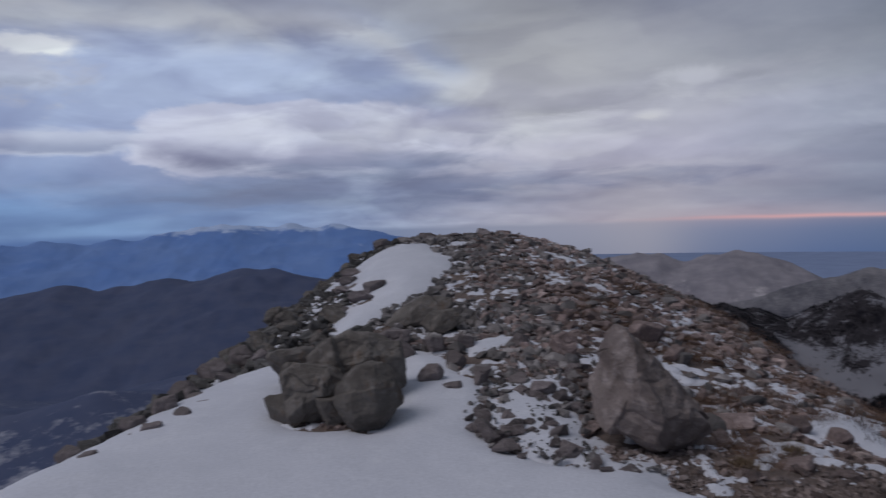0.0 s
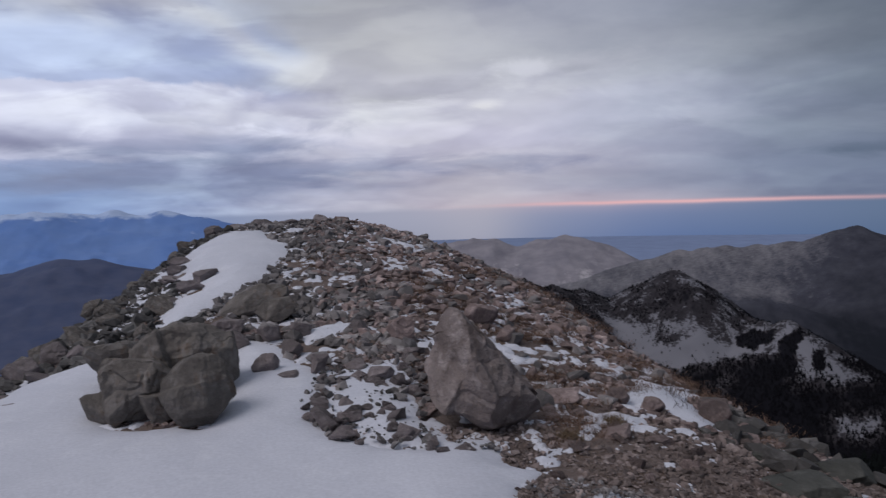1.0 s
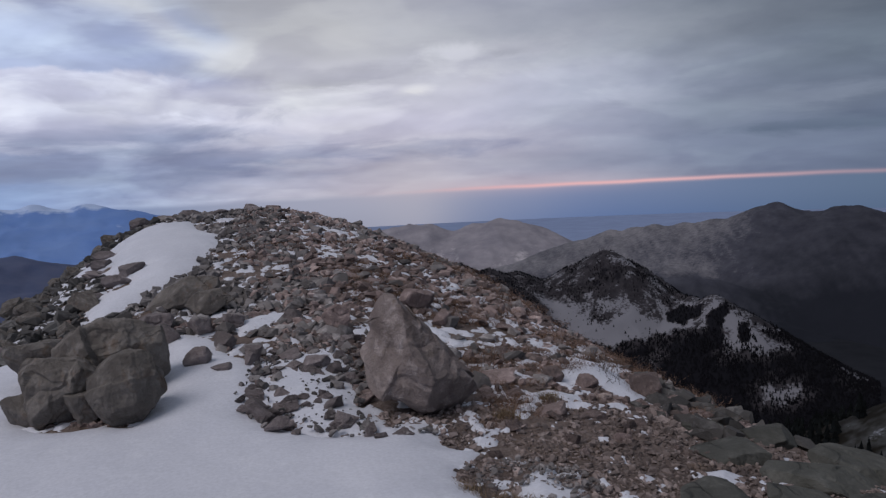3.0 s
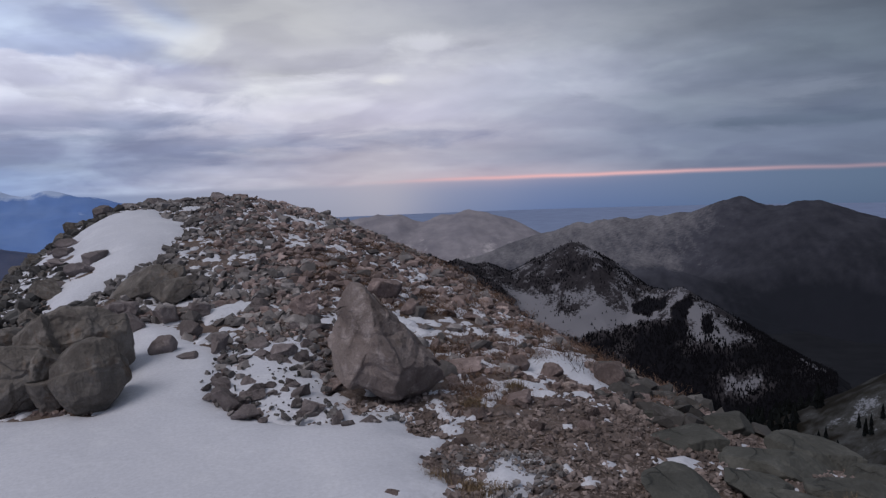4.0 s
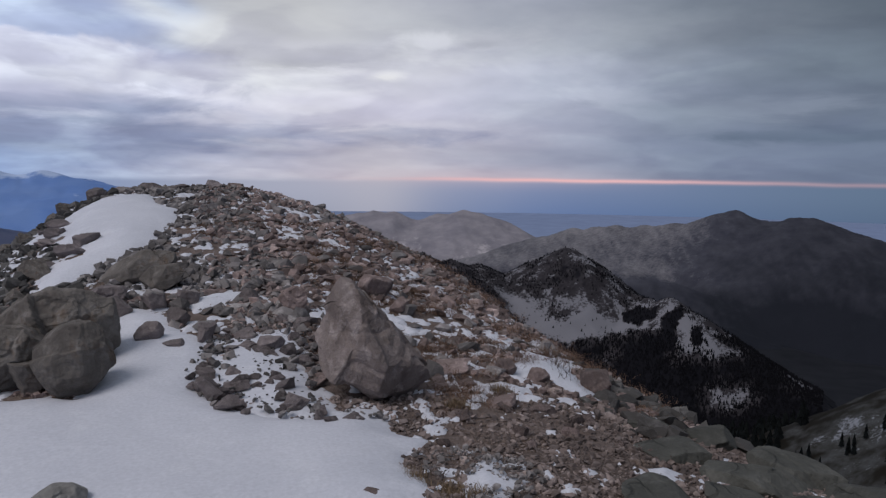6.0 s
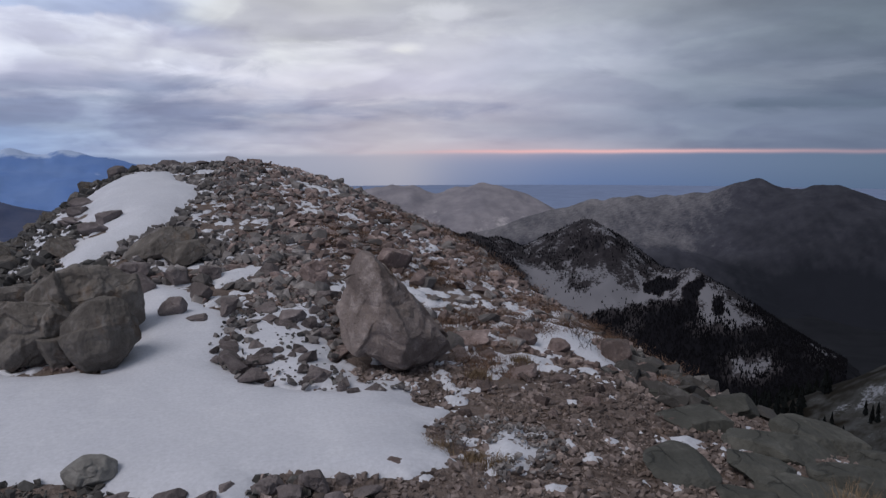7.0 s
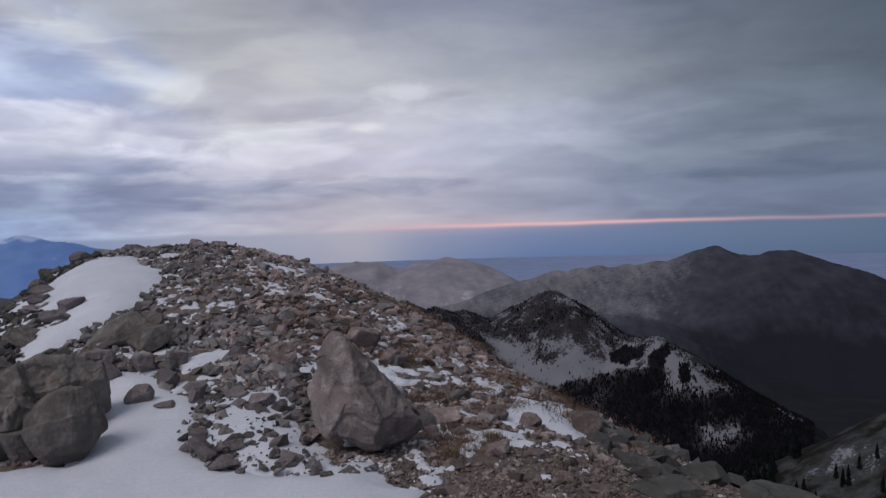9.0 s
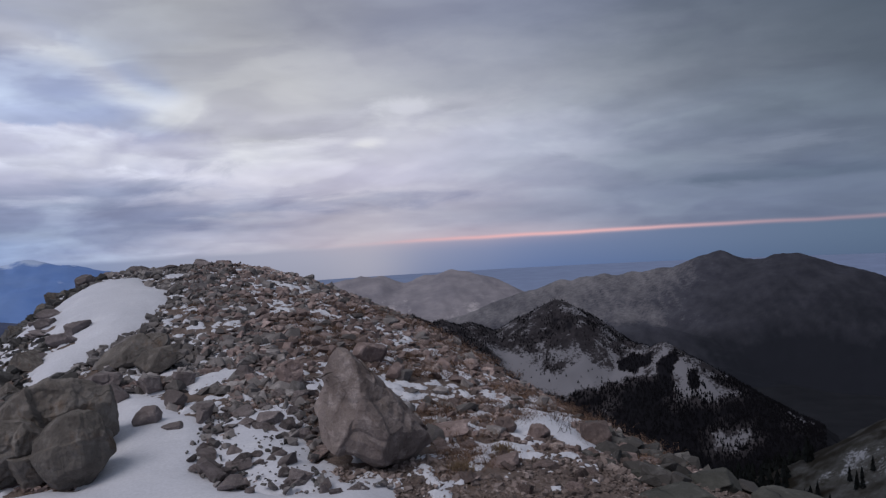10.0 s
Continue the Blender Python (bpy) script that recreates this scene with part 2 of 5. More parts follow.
# ---- materials ----
def material(name, colours, scales=(2.0, 14.0, 70.0), rough=0.9, bump=0.4, dist=0.02, island=0.0, objrand=0.0, spec=0.25, moss=None, cracks=0.0):
    """A weathered surface: two colours mixed by noise at two scales, a third in blotches, and fine relief."""
    m = bpy.data.materials.new(name)
    m.use_nodes = True
    nt = m.node_tree
    bsdf = nt.nodes["Principled BSDF"]
    tcn = nt.nodes.new("ShaderNodeTexCoord")

    def noise_node(scale, detail=6, rough_=0.6, dis=0.3):
        n = nt.nodes.new("ShaderNodeTexNoise")
        n.inputs["Scale"].default_value, n.inputs["Detail"].default_value = scale, detail
        n.inputs["Roughness"].default_value, n.inputs["Distortion"].default_value = rough_, dis
        nt.links.new(tcn.outputs["Object"], n.inputs["Vector"])
        return n.outputs["Fac"]

    def mixn(fac, a, b, mode="MIX"):
        n = nt.nodes.new("ShaderNodeMix")
        n.data_type, n.blend_type = "RGBA", mode
        for i, v in ((0, fac), (6, a), (7, b)):
            if isinstance(v, (int, float)):
                n.inputs[i].default_value = v
            elif isinstance(v, tuple):
                n.inputs[i].default_value = (*v, 1)
            else:
                nt.links.new(v, n.inputs[i])
        return n.outputs[2]

    def rangen(v, a, b, c=0.0, d=1.0):
        n = nt.nodes.new("ShaderNodeMapRange")
        for i, q in enumerate((a, b, c, d)):
            n.inputs[i + 1].default_value = q
        nt.links.new(v, n.inputs[0])
        return n.outputs[0]

    large, small, grain = noise_node(scales[0]), noise_node(scales[1]), noise_node(scales[2], 3)
    col = mixn(rangen(large, 0.35, 0.68), colours[0], colours[1])
    col = mixn(rangen(small, 0.52, 0.75, 0.0, 0.7), col, colours[2])
    if moss:
        col = mixn(rangen(noise_node(scales[0] * 1.7, 5), 0.56, 0.7, 0.0, 0.8), col, moss)
    col = mixn(rangen(grain, 0.3, 0.7, 0.0, 0.35), col, tuple(c * 0.6 for c in colours[0]))
    crack = None
    if cracks:
        bend = nt.nodes.new("ShaderNodeVectorMath")
        bend.operation = "MULTIPLY_ADD"
        wob = nt.nodes.new("ShaderNodeTexNoise")
        wob.inputs["Scale"].default_value, wob.inputs["Detail"].default_value = cracks * 1.5, 5
        nt.links.new(tcn.outputs["Object"], wob.inputs["Vector"])
        nt.links.new(wob.outputs["Color"], bend.inputs[0])
        bend.inputs[1].default_value = (0.5 / cracks,) * 3
        nt.links.new(tcn.outputs["Object"], bend.inputs[2])
        vor = nt.nodes.new("ShaderNodeTexVoronoi")
        vor.feature = "DISTANCE_TO_EDGE"
        vor.inputs["Scale"].default_value = cracks
        nt.links.new(bend.outputs[0], vor.inputs["Vector"])
        crack = rangen(vor.outputs["Distance"], 0.0, 0.012)
        heal = rangen(noise_node(cracks * 0.9, 2), 0.38, 0.48)
        most = nt.nodes.new("ShaderNodeMath")
        most.operation = "MAXIMUM"
        nt.links.new(crack, most.inputs[0])
        nt.links.new(heal, most.inputs[1])
        crack = most.outputs[0]
        dark = rangen(crack, 0.0, 1.0, 0.7, 1.0)
        cc = nt.nodes.new("ShaderNodeCombineXYZ")
        for i in range(3):
            nt.links.new(dark, cc.inputs[i])
        col = mixn(1.0, col, cc.outputs[0], "MULTIPLY")
    if island or objrand:
        if island:
            g = nt.nodes.new("ShaderNodeNewGeometry")
            rnd = g.outputs["Random Per Island"]
        else:
            g = nt.nodes.new("ShaderNodeObjectInfo")
            rnd = g.outputs["Random"]
        k = island or objrand
        v = rangen(rnd, 0.0, 1.0, 1 - k, 1 + k)
        cmb = nt.nodes.new("ShaderNodeCombineXYZ")
        for i in range(3):
            nt.links.new(v, cmb.inputs[i])
        col = mixn(1.0, col, cmb.outputs[0], "MULTIPLY")
    nt.links.new(col, bsdf.inputs["Base Color"])
    bsdf.inputs["Roughness"].default_value = rough
    bsdf.inputs["Specular IOR Level"].default_value = spec
    if bump:
        add = nt.nodes.new("ShaderNodeMath")
        add.operation = "ADD"
        nt.links.new(small, add.inputs[0])
        nt.links.new(rangen(grain, 0, 1, 0, 0.35), add.inputs[1])
        if crack:
            deep = nt.nodes.new("ShaderNodeMath")
            deep.operation = "ADD"
            nt.links.new(add.outputs[0], deep.inputs[0])
            nt.links.new(rangen(crack, 0, 1, 0, 0.8), deep.inputs[1])
            add = deep
        b = nt.nodes.new("ShaderNodeBump")
        b.inputs["Strength"].default_value, b.inputs["Distance"].default_value = bump, dist
        nt.links.new(add.outputs[0], b.inputs["Height"])
        nt.links.new(b.outputs[0], bsdf.inputs["Normal"])
    return m


ROCK = material("weathered_limestone", ((0.130, 0.102, 0.092), (0.300, 0.250, 0.231), (0.515, 0.450, 0.423)), (2.2, 10.0, 80.0), bump=0.9, dist=0.04, moss=(0.19, 0.150, 0.122), cracks=2.4)
ROCK_DARK = material("grey_brown_boulder", ((0.090, 0.078, 0.069), (0.185, 0.167, 0.151), (0.290, 0.267, 0.246)), (3.4, 7.0, 60.0), bump=0.7, dist=0.03, objrand=0.1, moss=(0.12, 0.076, 0.048), cracks=1.5)
STONE = material("loose_stone", ((0.121, 0.091, 0.083), (0.274, 0.211, 0.196), (0.465, 0.373, 0.350)), (2.0, 12.0, 70.0), bump=0.8, dist=0.03, objrand=0.42)
SCREE = material("scree_stone", ((0.125, 0.091, 0.083), (0.325, 0.254, 0.235), (0.60, 0.50, 0.47)), (0.8, 10.0, 60.0), bump=0.7, dist=0.02, island=0.42)
GRAVEL = material("brown_grey_gravel", ((0.107, 0.084, 0.076), (0.272, 0.221, 0.204), (0.472, 0.400, 0.375)), (0.9, 10.0, 60.0), bump=0.6, dist=0.02, island=0.48, moss=(0.14, 0.10, 0.075))
SCREE_DARK = material("dark_rubble", ((0.062, 0.058, 0.055), (0.122, 0.116, 0.111), (0.205, 0.196, 0.189)), (0.8, 10.0, 60.0), bump=0.6, dist=0.02, island=0.5)
SCREE_GREY = material("grey_scree", ((0.100, 0.090, 0.087), (0.232, 0.213, 0.207), (0.43, 0.402, 0.392)), (0.8, 10.0, 60.0), bump=0.6, dist=0.02, island=0.48)
STONE_GREY = material("grey_stone", ((0.122, 0.103, 0.101), (0.242, 0.207, 0.204), (0.36, 0.313, 0.309)), (2.2, 12.0, 70.0), bump=0.8, dist=0.03, objrand=0.3)
PALE = material("pale_grey_stone", ((0.155, 0.148, 0.138), (0.27, 0.26, 0.243), (0.36, 0.345, 0.325)), (2.2, 12.0, 70.0), bump=0.6, dist=0.02)
SLAB = material("green_grey_bedrock", ((0.055, 0.055, 0.048), (0.105, 0.104, 0.093), (0.150, 0.147, 0.133)), (1.8, 8.0, 50.0), bump=0.7, dist=0.03, objrand=0.2, cracks=1.6)
SOIL = material("stony_soil", ((0.105, 0.078, 0.066), (0.215, 0.168, 0.148), (0.34, 0.287, 0.262)), (1.1, 16.0, 70.0), bump=1.0, dist=0.05, moss=(0.13, 0.08, 0.05))
SNOW = material("old_snow", ((0.52, 0.53, 0.58), (0.61, 0.615, 0.66), (0.655, 0.66, 0.695)), (0.7, 4.0, 45.0), rough=0.65, bump=0.05, dist=0.02, spec=0.3)
GRASS = material("dry_grass", ((0.15, 0.105, 0.066), (0.26, 0.19, 0.118), (0.35, 0.275, 0.185)), (3.0, 20.0, 80.0), bump=0.0, island=0.35)
TURF = material("brown_turf", ((0.100, 0.060, 0.042), (0.190, 0.118, 0.082), (0.265, 0.172, 0.122)), (3.0, 20.0, 80.0), bump=0.0, island=0.4)
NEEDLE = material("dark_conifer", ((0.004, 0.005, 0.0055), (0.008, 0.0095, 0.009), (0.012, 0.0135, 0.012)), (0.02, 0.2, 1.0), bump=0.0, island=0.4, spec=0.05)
# Far copy of the conifer colours, lifted and blued to hold the distance haze.
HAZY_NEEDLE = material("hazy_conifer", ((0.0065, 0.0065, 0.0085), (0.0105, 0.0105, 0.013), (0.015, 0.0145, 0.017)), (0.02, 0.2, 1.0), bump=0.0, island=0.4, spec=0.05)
TWIG = material("bare_twig", ((0.06, 0.045, 0.04), (0.10, 0.08, 0.065), (0.12, 0.10, 0.085)), (5.0, 30.0, 90.0), bump=0.0)


def slope_material(name, ground, ground2, snow, scale, cover, contrast=0.08, weight=0.6, low=None):
    """A far mountainside: two ground tones, with snow where the mesh's cover attribute and noise leave it lying, and a
    dark tone (low) where the cover is least: woods and scrub, and on the far ridge also painted valley shade.
    """
    m = bpy.data.materials.new(name)
    m.use_nodes = True
    nt = m.node_tree
    bsdf = nt.nodes["Principled BSDF"]
    tcn = nt.nodes.new("ShaderNodeTexCoord")
    at = nt.nodes.new("ShaderNodeAttribute")
    at.attribute_name = "cover"
    n1, n2 = nt.nodes.new("ShaderNodeTexNoise"), nt.nodes.new("ShaderNodeTexNoise")
    for n, s in ((n1, scale), (n2, scale * 4.5)):
        n.inputs["Scale"].default_value, n.inputs["Detail"].default_value, n.inputs["Roughness"].default_value = s, 8, 0.65
        nt.links.new(tcn.outputs["Object"], n.inputs["Vector"])
    add = nt.nodes.new("ShaderNodeMath")
    add.operation = "MULTIPLY_ADD"
    nt.links.new(n2.outputs["Fac"], add.inputs[0])
    add.inputs[1].default_value = weight
    nt.links.new(at.outputs["Fac"], add.inputs[2])
    r = nt.nodes.new("ShaderNodeMapRange")
    r.inputs[1].default_value, r.inputs[2].default_value = cover - contrast, cover + contrast
    nt.links.new(add.outputs[0], r.inputs[0])
    r1 = nt.nodes.new("ShaderNodeMapRange")
    r1.inputs[1].default_value, r1.inputs[2].default_value = 0.35, 0.65
    nt.links.new(n1.outputs["Fac"], r1.inputs[0])
    mixes = []
    for a, b, fac in ((ground, ground2, r1), (None, snow, r)):
        mx = nt.nodes.new("ShaderNodeMix")
        mx.data_type = "RGBA"
        nt.links.new(fac.outputs[0], mx.inputs[0])
        if a:
            mx.inputs[6].default_value = (*a, 1)
        else:
            nt.links.new(mixes[-1].outputs[2], mx.inputs[6])
        mx.inputs[7].default_value = (*b, 1)
        mixes.append(mx)
    if low:
        r2 = nt.nodes.new("ShaderNodeMapRange")
        r2.inputs[1].default_value, r2.inputs[2].default_value = low[3], low[4]
        nt.links.new(at.outputs["Fac"], r2.inputs[0])
        mx = nt.nodes.new("ShaderNodeMix")
        mx.data_type = "RGBA"
        nt.links.new(r2.outputs[0], mx.inputs[0])
        mx.inputs[6].default_value = (*low[:3], 1)
        nt.links.new(mixes[-1].outputs[2], mx.inputs[7])
        mixes.append(mx)
    nt.links.new(mixes[-1].outputs[2], bsdf.inputs["Base Color"])
    bsdf.inputs["Roughness"].default_value, bsdf.inputs["Specular IOR Level"].default_value = 0.95, 0.1
    return m


# The blue of distance haze is mixed into this range's ground and snow colours.
HAZY_BLUE_RANGE = slope_material("hazy_blue_range", (0.118, 0.210, 0.455), (0.152, 0.245, 0.475), (0.38, 0.47, 0.65), 0.004, 1.02)
# Haze is painted in here too: the forest tones are tinted blue.
HAZY_LEFT_SLOPE = slope_material("hazy_forested_slope", (0.054, 0.070, 0.128), (0.080, 0.092, 0.146), (0.32, 0.325, 0.37), 0.014, 0.93)
# Pale grey because the air's haze is put into these hills' base colours.
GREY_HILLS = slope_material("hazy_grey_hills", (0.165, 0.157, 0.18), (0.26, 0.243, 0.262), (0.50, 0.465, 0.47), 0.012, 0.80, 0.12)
# Haze greys the upper tones; low paints the valley's shade at the foot.
HAZY_FAR_RIDGE = slope_material("hazy_far_ridge", (0.036, 0.037, 0.049), (0.062, 0.063, 0.077), (0.190, 0.182, 0.192), 0.024, 0.97, 0.20, 0.55, (0.013, 0.0145, 0.020, -0.1, 0.45))
VALLEY = slope_material("dark_valley_woods", (0.008, 0.009, 0.012), (0.015, 0.016, 0.020), (0.12, 0.12, 0.13), 0.022, 0.62, 0.05)
MID_RIDGE = slope_material("snowy_wooded_ridge", (0.017, 0.0155, 0.018), (0.042, 0.038, 0.042), (0.165, 0.163, 0.180), 0.075, 1.02, 0.08, 1.0, (0.0065, 0.0065, 0.009, 0.0, 0.25))
SPUR = slope_material("rocky_spur", (0.020, 0.019, 0.015), (0.058, 0.060, 0.061), (0.19, 0.198, 0.22), 0.30, 0.84, 0.05, 0.6, (0.010, 0.0085, 0.006, 0.24, 0.40))
# The haze over the water is part of the sea's base colour.
SEA = material("hazy_sea", ((0.205, 0.256, 0.385), (0.209, 0.260, 0.385), (0.207, 0.258, 0.385)), (0.0004, 0.002, 0.01), bump=0.0, rough=0.9, spec=0.0)


# ---- shape of the ground ----
def lattice(i, j, seed):
    h = (i.astype(np.int64) * 374761393 + j.astype(np.int64) * 668265263 + seed * 974634777) & 0x7FFFFFFF
    h = ((h ^ (h >> 13)) * 1274126177) & 0x7FFFFFFF
    return ((h ^ (h >> 16)) & 0xFFFF) / 65535.0


def value_noise(x, y, seed=0):
    xi, yi = np.floor(x), np.floor(y)
    fx, fy = x - xi, y - yi
    fx, fy = fx * fx * (3 - 2 * fx), fy * fy * (3 - 2 * fy)
    a, b = lattice(xi, yi, seed), lattice(xi + 1, yi, seed)
    c, d = lattice(xi, yi + 1, seed), lattice(xi + 1, yi + 1, seed)
    return (a * (1 - fx) + b * fx) * (1 - fy) + (c * (1 - fx) + d * fx) * fy


def fbm(x, y, octaves=5, seed=0, gain=0.5):
    """Layered noise round zero, about -0.5 to 0.5."""
    s, amp, total = 0.0, 1.0, 0.0
    for k in range(octaves):
        s = s + amp * (value_noise(x * 2 ** k + 17.3 * k, y * 2 ** k - 9.1 * k, seed + k) - 0.5)
        total, amp = total + amp, amp * gain
    return s / total


def ridged(x, y, octaves=5, seed=0):
    s, amp, total = 0.0, 1.0, 0.0
    for k in range(octaves):
        s = s + amp * (1 - np.abs(2 * value_noise(x * 2 ** k, y * 2 ** k, seed + k) - 1))
        total, amp = total + amp, amp * 0.5
    return s / total


def softplus(v, k):
    return k * np.log1p(np.exp(np.clip(v / k, -40, 40)))


def knoll(x, y):
    """The whale-backed summit: level by the camera, rising to a blunt top 15 m off, falling away on both sides."""
    x, y = np.asarray(x, float), np.asarray(y, float)
    t = np.clip((y - 4.0) / 11.0, 0, 1)
    crest = 1.25 * (0.5 * t + 0.5 * t * t * (3 - 2 * t)) - 0.6 * softplus(y - 15.3, 0.5)
    dx = x - 0.7
    yy = np.clip(y, 2.0, 16.0)
    left = np.clip(0.0115 * (yy - 4.5), 0.0, 0.2)
    right = 0.03 + 0.0078 * (np.clip(yy, 3, 20) - 3)
    z = crest - np.where(dx < 0, left, right) * np.minimum(dx * dx, 16)
    z = z - 0.75 * softplus(-2.75 - x, 0.12) - 1.1 * softplus(x - 3.95, 0.15)
    # the shoulder that carries the snow bank, and a low swell on the other side
    rise = np.clip((y - 8.5) / 4.5, 0, 1)
    z = z + 0.24 * rise * rise * (3 - 2 * rise) * np.exp(-((x + 1.35) / 1.05) ** 2)
    z = z + 0.11 * np.exp(-((x - 3.6) / 0.8) ** 2 - ((y - 10.2) / 2.6) ** 2)
    return z - 0.35 * softplus(-y - 4, 0.5)


def near_ground(x, y):
    return knoll(x, y) + 0.05 * fbm(x * 0.9, y * 0.9, 4, 3) + 0.025 * fbm(x * 4, y * 4, 3, 9)


def polygon_depth(x, y, corners):
    """Distance inside (plus) or outside (minus) a closed outline in plan."""
    d = np.full(np.shape(x), 1e9)
    inside = np.zeros(np.shape(x), bool)
    for (ax, ay), (bx, by) in zip(corners, corners[1:] + corners[:1]):
        ex, ey = bx - ax, by - ay
        px, py = x - ax, y - ay
        t = np.clip((px * ex + py * ey) / (ex * ex + ey * ey), 0, 1)
        d = np.minimum(d, np.hypot(px - ex * t, py - ey * t))
        cross = (ay > y) != (by > y)
        inside ^= cross & (x < ex * (y - ay) / (ey if ey else 1e-9) + ax)
    return np.where(inside, d, -d)


# ---- mesh helpers ----
def mesh_object(name, verts, faces, mat, smooth=False, parent=None, label=""):
    me = bpy.data.meshes.new(name)
    me.from_pydata(np.asarray(verts).tolist(), [], np.asarray(faces).tolist() if isinstance(faces, np.ndarray) else faces)
    me.materials.append(mat)
    me.polygons.foreach_set("use_smooth", [smooth] * len(me.polygons))
    me.update()
    ob = new(name, me)
    if parent:
        ob.parent = parent
    if label:
        ob["label"] = label
    return ob


def grid_faces(nu, nv):
    i, j = np.meshgrid(np.arange(nu - 1), np.arange(nv - 1), indexing="ij")
    a = (i * nv + j).ravel()
    return np.stack([a, a + nv, a + nv + 1, a + 1], 1)


def part(name, bm, mat, parent, label=""):
    me = bpy.data.meshes.new(name)
    bm.to_mesh(me)
    bm.free()
    me.materials.append(mat)
    ob = new(name, me)
    ob.parent = parent
    if label:
        ob["label"] = label
    return ob


SPHERES = {}


def sphere(sub):
    if sub not in SPHERES:
        bm = bmesh.new()
        bmesh.ops.create_icosphere(bm, subdivisions=sub, radius=1.0)
        bm.verts.ensure_lookup_table()
        v = np.array([p.co[:] for p in bm.verts])
        f = np.array([[q.index for q in p.verts] for p in bm.faces])
        bm.free()
        SPHERES[sub] = (v / np.linalg.norm(v, axis=1)[:, None], f)
    return SPHERES[sub]


def noise3(v, scale, seed, octaves=4):
    """Noise on a solid, from three planes."""
    return (fbm(v[:, 0] * scale + seed, v[:, 1] * scale, octaves, seed) + fbm(v[:, 1] * scale, v[:, 2] * scale + seed, octaves, seed + 5)
            + fbm(v[:, 2] * scale, v[:, 0] * scale - seed, octaves, seed + 11)) / 1.7


def cut_rock(seed, sub, planes=None, count=11, roundness=0.12, rough=0.05, flat=0.75, chips=0):
    """A broken stone: a ball cut by planes, its edges worn, its faces uneven."""
    v, f = sphere(sub)
    rng = np.random.RandomState(seed)
    if planes is None:
        n = rng.normal(size=(count, 3))
        n = np.concatenate([n, -n[:3], [(0, 0, 1), (0, 0, -1)]])
        n /= np.linalg.norm(n, axis=1)[:, None]
        d = rng.uniform(0.5, 0.95, len(n))
    else:
        n = np.array([p[:3] for p in planes], float)
        d = np.array([p[3] for p in planes], float)
        n /= np.linalg.norm(n, axis=1)[:, None]
    dots = np.maximum(v @ n.T, 1e-3)
    reach = np.minimum(d / dots, 3.0)
    k = 1 / max(roundness, 0.005)
    near = reach.min(1)
    r = np.minimum(near, 1.15) - np.log(np.exp(-k * (reach - near[:, None])).sum(1)) / k
    r = r * (1 + rough * 2 * noise3(v, 2.2, seed % 97, 5))
    # chips: flat breaks that take off corners and bulges
    for k in range(chips):
        n1 = rng.normal(size=3)
        n1 /= np.linalg.norm(n1)
        out_ = v @ n1
        reach1 = (r * out_).max() * rng.uniform(0.90, 0.985)
        r = np.where(out_ > 0.2, np.minimum(r, reach1 / np.maximum(out_, 0.2)), r)
    r = r * (1 + rough * 0.5 * noise3(v, 6.0, seed % 89, 4))
    p = v * r[:, None]
    p[:, 2] *= flat
    return p, f


def hull_rock(seed, points, flat, split=0):
    """A sharp-edged broken stone: the hull of a few points, its faces roughened when split."""
    g = np.random.RandomState(seed)
    p = g.normal(size=(points, 3))
    p = p / np.linalg.norm(p, axis=1)[:, None] * g.uniform(0.75, 1.0, (points, 1)) * (1.0, g.uniform(0.7, 1.0), flat)
    bm = bmesh.new()
    for q in p:
        bm.verts.new(q)
    done = bmesh.ops.convex_hull(bm, input=bm.verts)
    bmesh.ops.delete(bm, geom=[v for v in done["geom_interior"] if isinstance(v, bmesh.types.BMVert)], context="VERTS")
    if split:
        bmesh.ops.subdivide_edges(bm, edges=bm.edges[:], cuts=split, use_grid_fill=True)
        bmesh.ops.triangulate(bm, faces=bm.faces[:])
    bm.verts.ensure_lookup_table()
    bm.verts.index_update()
    v = np.array([q.co[:] for q in bm.verts])
    f = np.array([[q.index for q in t.verts] for t in bm.faces])
    bm.free()
    if split:
        v = v * (1 + 0.16 * noise3(v, 2.5, seed % 89, 4))[:, None]
    return v, f


def turn_matrix(rng, tilt=0.35):
    return np.array((Euler((rng.normal(0, tilt), rng.normal(0, tilt), rng.uniform(0, 6.283)))).to_matrix())


# ---- ground: the summit and the land below it ----
def stand(x, y):
    return float(near_ground(np.array(x), np.array(y)))


xs = np.concatenate([np.linspace(-30, -9, 22)[:-1], np.linspace(-9, 11, 301), np.linspace(11, 30, 20)[1:]])
ys = np.concatenate([np.linspace(-24, -6, 19)[:-1], np.linspace(-6, 22, 401), np.linspace(22, 38, 17)[1:]])
gx, gy = np.meshgrid(xs, ys, indexing="ij")
gz = near_ground(gx, gy) - 0.045 * np.maximum(np.hypot(gx - 0.5, gy - 7) - 16, 0) ** 2
summit = mesh_object("summit_ground", np.stack([gx, gy, gz], -1).reshape(-1, 3), grid_faces(len(xs), len(ys)), SOIL, True)
tagged(summit, "brown stony soil of a rounded mountain summit", "ground", kind="structure")


def land(r):
    """The mountain's own flank and the valley floor, which ends in the sea's far rim."""
    return np.interp(r, [0, 8, 30, 120, 320, 700, 1500, 3400, 4950], [-6, -7, -16, -75, -160, -250, -330, -330, -330])


az = np.radians(np.linspace(-180, 180, 361))
rr = np.geomspace(4, 4900, 130)
ra, rb = np.meshgrid(rr, az, indexing="ij")
lx, ly = ra * np.sin(rb), ra * np.cos(rb)
lz = land(ra) + 0.10 * np.minimum(ra, 700) * fbm(lx * 0.004, ly * 0.004, 5, 21)
